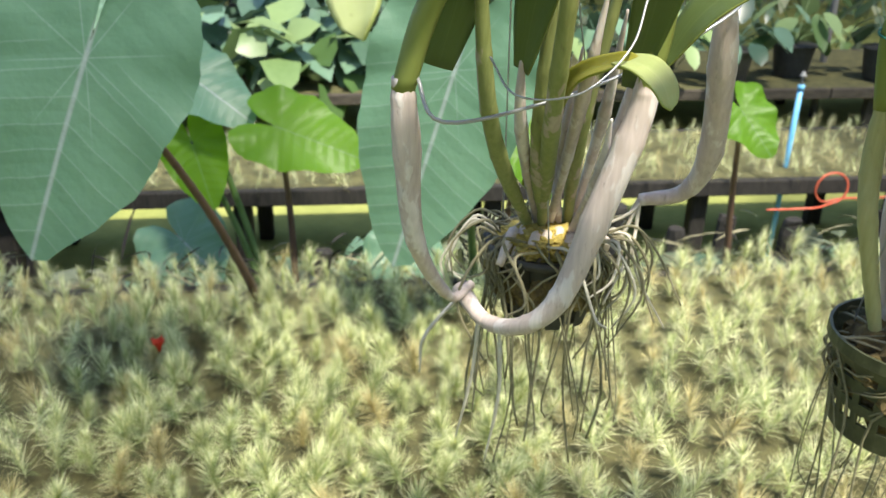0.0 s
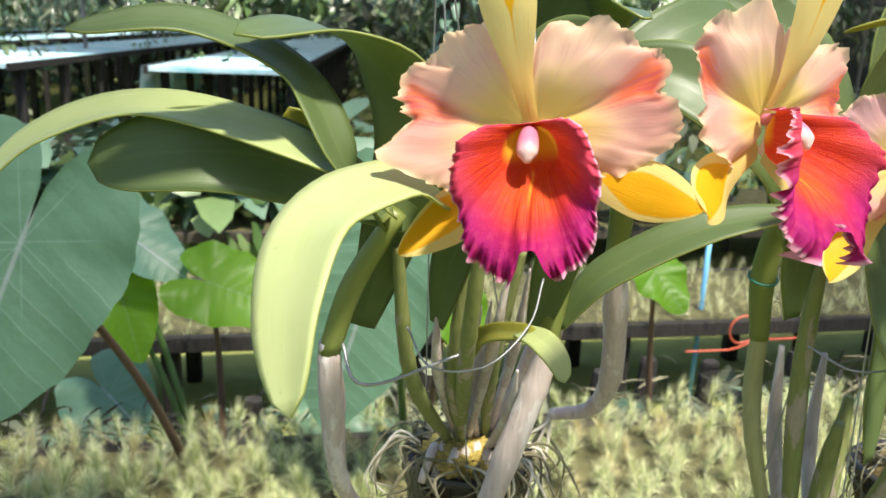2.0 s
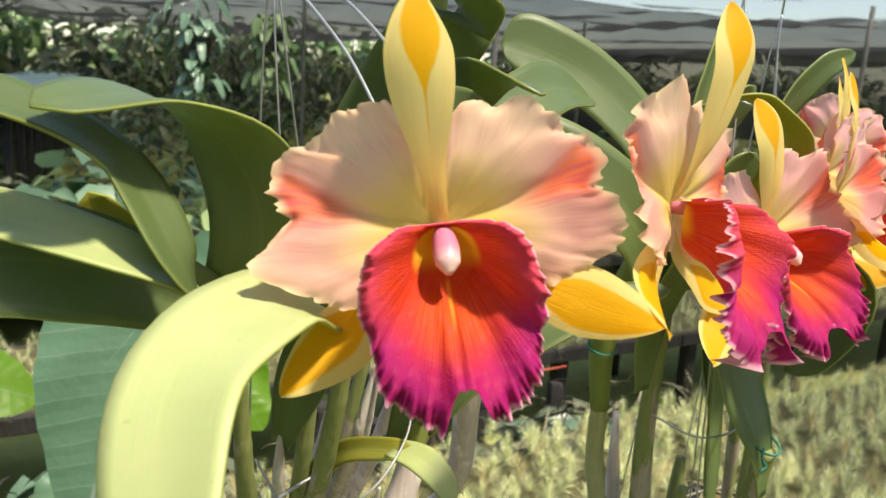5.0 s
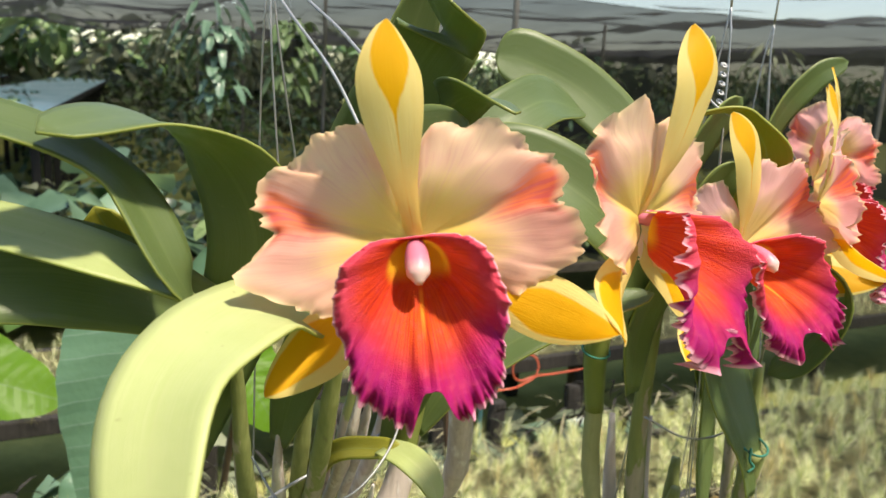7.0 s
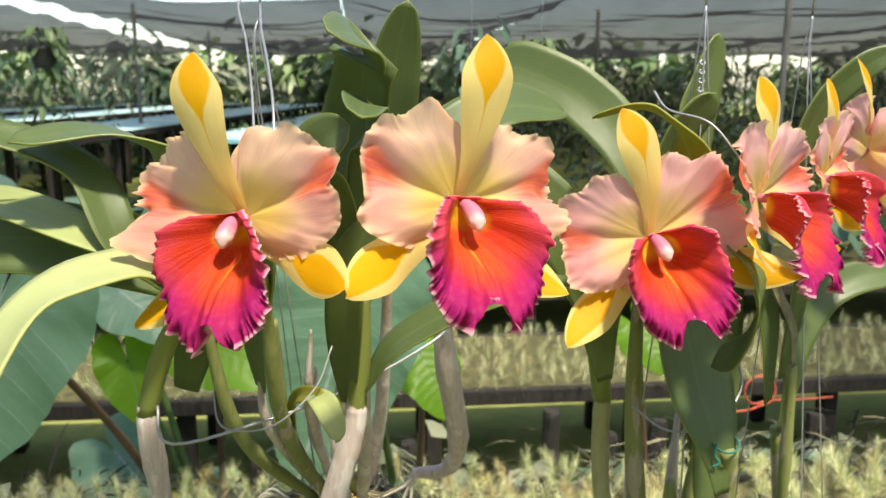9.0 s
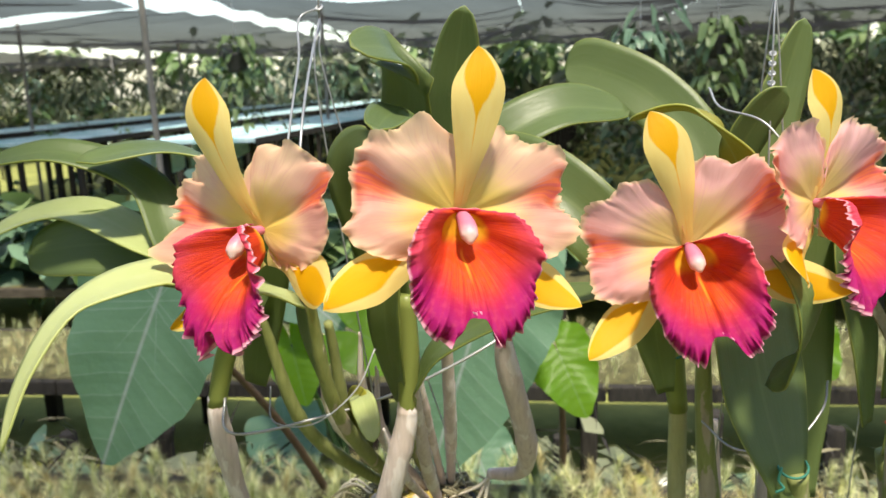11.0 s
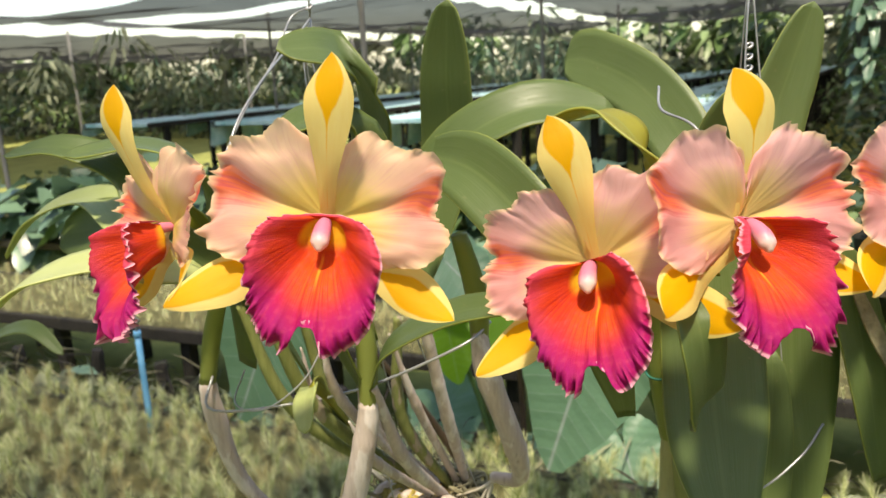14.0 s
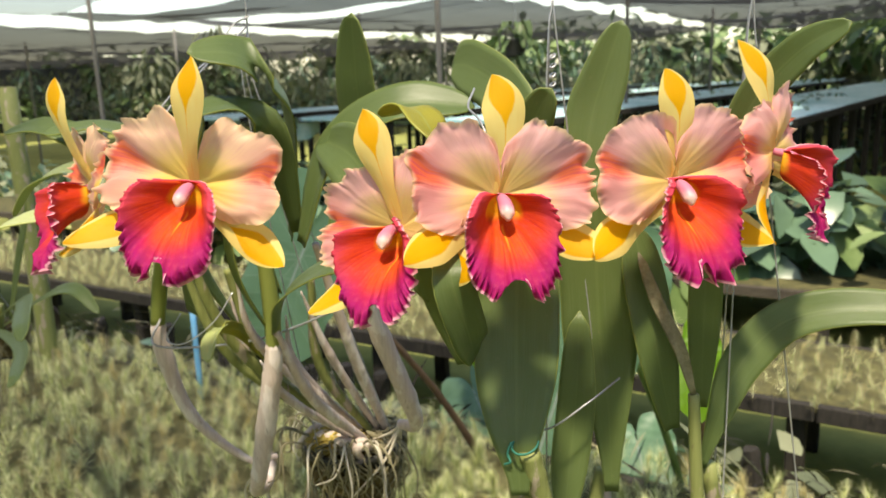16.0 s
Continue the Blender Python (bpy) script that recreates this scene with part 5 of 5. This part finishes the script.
def sprinkler(x, y, z0, z1):
    b = thing("sprinkler_pipe", (x, y, z0), "blue plastic riser pipe with a grey sprinkler head", "sprinkler")
    v, f = tube([(x, y, z0), (x, y, (z0 + z1) / 2), (x, y, z1)], [0.011, 0.011, 0.011], 4, 12)
    put("pipe", mesh("pipe", v, f, PVC), b)
    v, f = tube([(x, y, z1 - 0.002), (x, y, z1 + 0.02)], [0.0135, 0.0135], 3, 12)
    put("coupling", mesh("coupling", v, f, PVC), b)
    v, f = tube([(x, y, z1 + 0.02), (x, y, z1 + 0.05), (x, y, z1 + 0.055), (x, y, z1 + 0.075)], [0.006, 0.006, 0.016, 0.004], 10, 12)
    put("sprinkler_head", mesh("sprinkler_head", v, f, GREY_PLASTIC), b)


sprinkler(1.11, 3.333, 0.0, 0.83)
sprinkler(-1.859, 1.48, 0.50, 0.88)
hp = [row((x, 2.78 + 0.03 * math.sin(x * 2.3), 0.42 + 0.02 * math.sin(x * 3.1))) for x in np.linspace(1.62, 1.82, 4)]
hp += [row((1.90 + 0.065 * math.sin(g), 2.79 + 0.02 * g / 6.3, 0.475 - 0.065 * math.cos(g))) for g in np.linspace(0, 6.0, 9)] + [row((1.96, 2.81, 0.425)), row((2.08, 2.82, 0.42)), row((2.24, 2.82, 0.425))]
v, f = tube(hp, [0.0045, 0.0045], 120, 8)
tagged(put("hose", mesh("hose", v, f, HOSE)), "orange garden hose looped along the edge of the far bench", "hose")


# ---- foliage masses ----
def foliage(name, spots, mats, label, category, rnd, leaf, droop=0.4, place=row):
    """Many bent leaves round the given spots (x, n, z, radius, count)."""
    V, F, M = [], [], []
    for (x, n, z, rad, cnt) in spots:
        c = np.array(place((x, n, z)))
        mi = rnd.randrange(len(mats))
        for _ in range(cnt):
            d = np.array([rnd.gauss(0, 1), rnd.gauss(0, 1), rnd.gauss(0, 0.8)])
            d /= np.linalg.norm(d)
            p = c + d * rad * rnd.uniform(0.3, 1.0) ** 0.5
            a = np.array([d[0], d[1], d[2] * 0.4 - droop + rnd.uniform(-0.3, 0.3)])
            a /= np.linalg.norm(a)
            s = np.cross(a, [rnd.gauss(0, 0.35), rnd.gauss(0, 0.35), 1])
            s /= np.linalg.norm(s)
            up = np.cross(s, a)
            L = leaf[0] * rnd.uniform(0.6, 1.25)
            W = leaf[1] * rnd.uniform(0.7, 1.2)
            o = len(V)
            V += [p, p + a * L * 0.35 + s * W * 0.5 + up * W * 0.12, p + a * L * 0.38, p + a * L * 0.35 - s * W * 0.5 + up * W * 0.12,
                  p + a * L * 0.72 + s * W * 0.36 - up * L * 0.06, p + a * L * 0.74 - up * L * 0.1, p + a * L * 0.72 - s * W * 0.36 - up * L * 0.06, p + a * L - up * L * 0.2]
            F += [(o, o + 2, o + 1), (o, o + 3, o + 2), (o + 1, o + 2, o + 5, o + 4), (o + 2, o + 3, o + 6, o + 5), (o + 4, o + 5, o + 7), (o + 5, o + 6, o + 7)]
            M += [mi] * 6
    me = mesh(name, V, F, mats)
    me.polygons.foreach_set("material_index", np.array(M, dtype=np.int32))
    return tagged(put(name, me), label, category, kind="stuff")


frnd = random.Random(21)
urnd = random.Random(4)
foliage("undergrowth", [(urnd.uniform(-13, 3), urnd.uniform(6.3, 7.15), urnd.uniform(0.1, 0.6), 0.26, 16) for _ in range(150)], [SHRUB, SHRUB, FERN], "dark leafy undergrowth before the mesh staging", "undergrowth", urnd, (0.22, 0.11))
foliage("dry_wisps", [(urnd.uniform(-3.2, 2.6), urnd.uniform(2.1, 2.35), urnd.uniform(0.15, 0.5), 0.13, 22) for _ in range(150)], [ROOT, FERN, STAKE], "dry roots and wispy dark growth hanging behind the bench", "roots", urnd, (0.17, 0.010), 0.5)
foliage("low_growth", [(urnd.uniform(-3.0, 2.4), urnd.uniform(2.2, 2.7), urnd.uniform(0.05, 0.28), 0.14, 7) for _ in range(70)], [SHRUB, FERN], "dark low plants in the gap between benches", "undergrowth", urnd, (0.16, 0.12))
foliage("broadleaf_plants", [(frnd.uniform(-6.5, 0.6), frnd.uniform(4.85, 5.9), frnd.uniform(0.5, 0.82), 0.26, 13) for _ in range(110)], [SHRUB, SHRUB, SHRUB, SHRUB_LIGHT], "glossy dark broad-leaved pot plants crowded on the bench", "pot plants", frnd, (0.30, 0.23))


def pot_plant(x, n, z, r, h, seed, light):
    rnd = random.Random(seed)
    c = row((x, n, z))
    b = thing("pot_plant", c, "black plastic pot with a broad-leaved plant", "pot plant", "black pots on the far bench")
    v, f = tube([c, c + Vector((0, 0, h * 0.5)), c + Vector((0, 0, h * 0.93)), c + Vector((0, 0, h * 0.94)), c + Vector((0, 0, h))], [r * 0.75, r * 0.88, r * 0.98, r * 1.07, r * 1.07], 21, 20, True)
    put("pot", mesh("pot", v, f, BASKET), b)
    V, F = [], []
    for i in range(16):
        g, el = rnd.uniform(0, 6.28), rnd.uniform(0.2, 1.2)
        tipv = c + Vector((math.cos(g) * math.cos(el), math.sin(g) * math.cos(el), math.sin(el))) * rnd.uniform(0.18, 0.4) + Vector((0, 0, h))
        st = tube([c + Vector((0, 0, h)), (c + tipv) / 2 + Vector((0, 0, h * 0.6)), tipv], [0.005, 0.003], 8, 5)
        o = len(V)
        V += list(st[0])
        F += [tuple(q + o for q in k) for k in st[1]]
        d = Vector((math.cos(g), math.sin(g), -rnd.uniform(0.1, 0.9))).normalized()
        s = d.cross(Vector((0, 0, 1))).normalized()
        L, W = rnd.uniform(0.14, 0.24), rnd.uniform(0.09, 0.14)
        o = len(V)
        for k in range(7):
            u = k / 6
            w = W / 2 * math.sin(min(1, u * 2 + 0.2) * 1.57) * (1 if u < 0.5 else math.sqrt(max(0, 1 - ((u - 0.5) / 0.5) ** 2)))
            m0 = tipv + d * L * u - Vector((0, 0, 0.3 * L * u * u))
            V += [m0 + s * w + Vector((0, 0, 0.2 * w)), m0, m0 - s * w + Vector((0, 0, 0.2 * w))]
            if k:
                q = o + k * 3
                F += [(q - 3, q - 2, q + 1, q), (q - 2, q - 1, q + 2, q + 1)]
    put("foliage", mesh("foliage", V, F, SHRUB_LIGHT if light else SHRUB), b)


for i, (x, n) in enumerate(((1.06, 5.1), (1.51, 4.95), (1.96, 5.15), (2.41, 5.0), (2.91, 5.15), (3.47, 5.0), (4.03, 5.1))):
    pot_plant(x, n, 0.415, 0.14, 0.22, i + 40, i % 2 == 0)

# staging with teal mesh, far rows of hanging plants, trees outside
for n0, x0, x1 in ((-9.0, 7.0, 23), (-6.6, 7.0, 23), (-4.3, 6.8, 23), (-2.0, 7.0, 23)):
    bench(n0, n0 + 1.3, x0, x1, 1.27, "mesh_bench", "long staging covered with faded teal mesh", TEAL, True)
    far_spots = [(frnd.uniform(x0, x1), n0 + frnd.uniform(0.1, 1.2)) for _ in range(int((x1 - x0) * 0.9))]
    foliage("bench_plants", [(q, p, 1.31, 0.08, 12) for p, q in far_spots], [SHRUB, SHRUB_LIGHT, FERN], "small plants standing on the far staging", "plants", frnd, (0.10, 0.04), place=lane)
    far_spots = [(frnd.uniform(x0, x1), n0 + frnd.uniform(0.1, 1.2), frnd.uniform(0.05, 0.45)) for _ in range(int((x1 - x0) * 2.2))]
    foliage("undergrowth", [(q, p, z, 0.26, 14) for p, q, z in far_spots], [SHRUB, FERN], "dark plants kept under the mesh staging", "undergrowth", frnd, (0.2, 0.10), place=lane)
foliage("far_plants", [(frnd.uniform(-30, 12), frnd.uniform(19.5, 22.3), frnd.uniform(0.2, 1.3), 0.45, 18) for _ in range(300)], [FERN, FERN, SHRUB, SHRUB_LIGHT], "grey-green plants along the end wall", "plants", frnd, (0.34, 0.12))
foliage("undergrowth", [(frnd.uniform(1.0, 9), frnd.uniform(7, 20), frnd.uniform(0.1, 1.0), 0.4, 16) for _ in range(170)], [SHRUB, FERN, SHRUB_LIGHT], "dull green plants crowding the far beds", "undergrowth", frnd, (0.26, 0.10))
fern_spots = [(frnd.uniform(-20, 14), nn + frnd.uniform(-0.15, 0.15), frnd.uniform(lo, 2.2), 0.28, 24) for nn, lo, cnt in ((6.4, 1.9, 8), (9.0, 1.8, 18), (11.6, 1.7, 50), (14.4, 1.55, 80), (17.2, 1.45, 90), (20.5, 1.2, 110)) for _ in range(cnt)]
foliage("hanging_rows", [q for q in fern_spots if not -0.17 < q[0] / q[1] < 0.12], [FERN, FERN, SHRUB], "rows of dull green hanging plants under the net", "hanging plants", frnd, (0.22, 0.050), 0.8)
foliage("garden_trees", [(frnd.uniform(-45, 40), frnd.uniform(24, 30), frnd.uniform(0.3, 2.8), 0.9, 60) for _ in range(320)], [SHRUB_LIGHT, FERN, FERN], "green trees and hedge beyond the shade house", "trees", frnd, (0.7, 0.35))
foliage("garden_hedge", [(frnd.uniform(-44, -30), frnd.uniform(-30, 26), frnd.uniform(0.3, 1.3), 0.9, 50) for _ in range(120)], [SHRUB, SHRUB_LIGHT], "green hedge along the side of the nursery", "hedge", frnd, (0.7, 0.35))


def hanging_basket(x, y, ztop, zbot, seed, mat):
    """A pot on wires with long drooping leaves."""
    rnd = random.Random(seed)
    c = Vector((x, y, ztop - 0.12))
    b = thing("hanging_pot_plant", c, "leafy green plant trailing from a hanging pot", "hanging plant", "trailing plants in hanging pots")
    v, f = tube([c + Vector((0, 0, -0.14)), c + Vector((0, 0, -0.06)), c], [0.07, 0.085, 0.10], 8, 14)
    put("pot", mesh("pot", v, f, BASKET), b)
    wire([c, (x, y, 2.3), (x, y, 2.66)], 0.002, b)
    for i in range(64):
        g = rnd.uniform(0, 6.28)
        d = rnd.uniform(0.0, 1.0) ** 1.2 * (ztop - zbot)
        r0 = rnd.uniform(0.02, 0.10)
        o = Vector((math.cos(g), math.sin(g), 0))
        p0 = c + o * r0 + Vector((0, 0, 0.10 - d))
        L = rnd.uniform(0.07, 0.13)
        strap("leaf", [p0, p0 + o * L * 0.5 + Vector((0, 0, 0.02)), p0 + o * L - Vector((0, 0, L * rnd.uniform(0.2, 0.9)))], L * rnd.uniform(0.45, 0.65), (o.x * 0.6, o.y * 0.6, 0.8), mat, b, n=8, fold=0.2, tip=0.35)


hanging_basket(-3.03, 5.0, 2.10, 1.45, 1, SHRUB_LIGHT)
hanging_basket(-0.14, 5.0, 1.98, 1.50, 2, SHRUB)
hanging_basket(0.30, 5.4, 2.05, 1.62, 3, SHRUB_LIGHT)


def ring(c, r, tilt, mat, parent, label):
    pts = [(c[0] + r * math.cos(g), c[1] + r * math.sin(g), c[2] + tilt * math.sin(g) * r) for g in np.linspace(0, 2 * math.pi, 13)]
    v, f = tube(pts, [0.0011, 0.0011], 40, 6, False)
    put("string", mesh("string", v, f, mat), parent, label)


ring((0.464, 0.540, 1.412), 0.0115, 0.4, GREEN_STRING, plant_b, "green nylon string tie")
wire([(0.455, 0.532, 1.414), (0.453, 0.529, 1.404), (0.457, 0.528, 1.398), (0.451, 0.527, 1.394)], 0.0012, plant_b, GREEN_STRING, "knotted string ends", 14)
ring((0.360, 0.657, 1.463), 0.0135, 0.3, GREEN_STRING, plant_b, "green nylon string tie")
wire([(0.391, 0.606, 1.414), (0.42, 0.575, 1.405), (0.461, 0.575, 1.412), (0.489, 0.60, 1.437), (0.497, 0.64, 1.45)], 0.0010, plant_b)
for dx, dy in ((-0.05, 0.0), (0.03, 0.04), (0.03, -0.04)):
    wire([(-1.50 + dx, 0.72 + dy, 1.08), (-1.505 + dx * 0.4, 0.48 + dy * 0.4, 1.7), (-1.52, 0.24, 2.40)], 0.0011, plant_d)
wire([(0.045, 0.572, 1.79), (0.06, 0.53, 1.765), (0.085, 0.47, 1.735), (0.105, 0.42, 1.70), (0.11, 0.40, 1.66)], 0.0011, plant_a)
wire([(0.045, 0.572, 1.80), (0.03, 0.56, 1.79), (0.05, 0.52, 1.755), (0.075, 0.46, 1.715), (0.09, 0.42, 1.68)], 0.0010, plant_a)
wire([(0.39, 0.57, 1.715), (0.40, 0.55, 1.70), (0.43, 0.53, 1.69), (0.455, 0.52, 1.66)], 0.0010, plant_b)
for k in range(6):
    z = 1.79 - 0.008 * k
    ring((0.438, 0.62, z - 0.05), 0.0022, 0.8, WIRE, plant_b, "")
ring((0.045, 0.572, 1.80), 0.003, 0.8, WIRE, plant_a, "")

bract = thing("airplant_bloom", (-0.772, 1.382, 0.575), "tiny scarlet bloom rising from an air plant", "flower")
for k in range(9):
    g = k * 0.7
    strap("bract", [(-0.772, 1.382, 0.600), (-0.772 + 0.005 * math.cos(g), 1.382 + 0.005 * math.sin(g), 0.616), (-0.772 + 0.015 * math.cos(g), 1.382 + 0.015 * math.sin(g), 0.628 + 0.004 * (k % 3))], 0.008, (math.cos(g), math.sin(g), 0.6), RED_PETAL, bract, n=6)
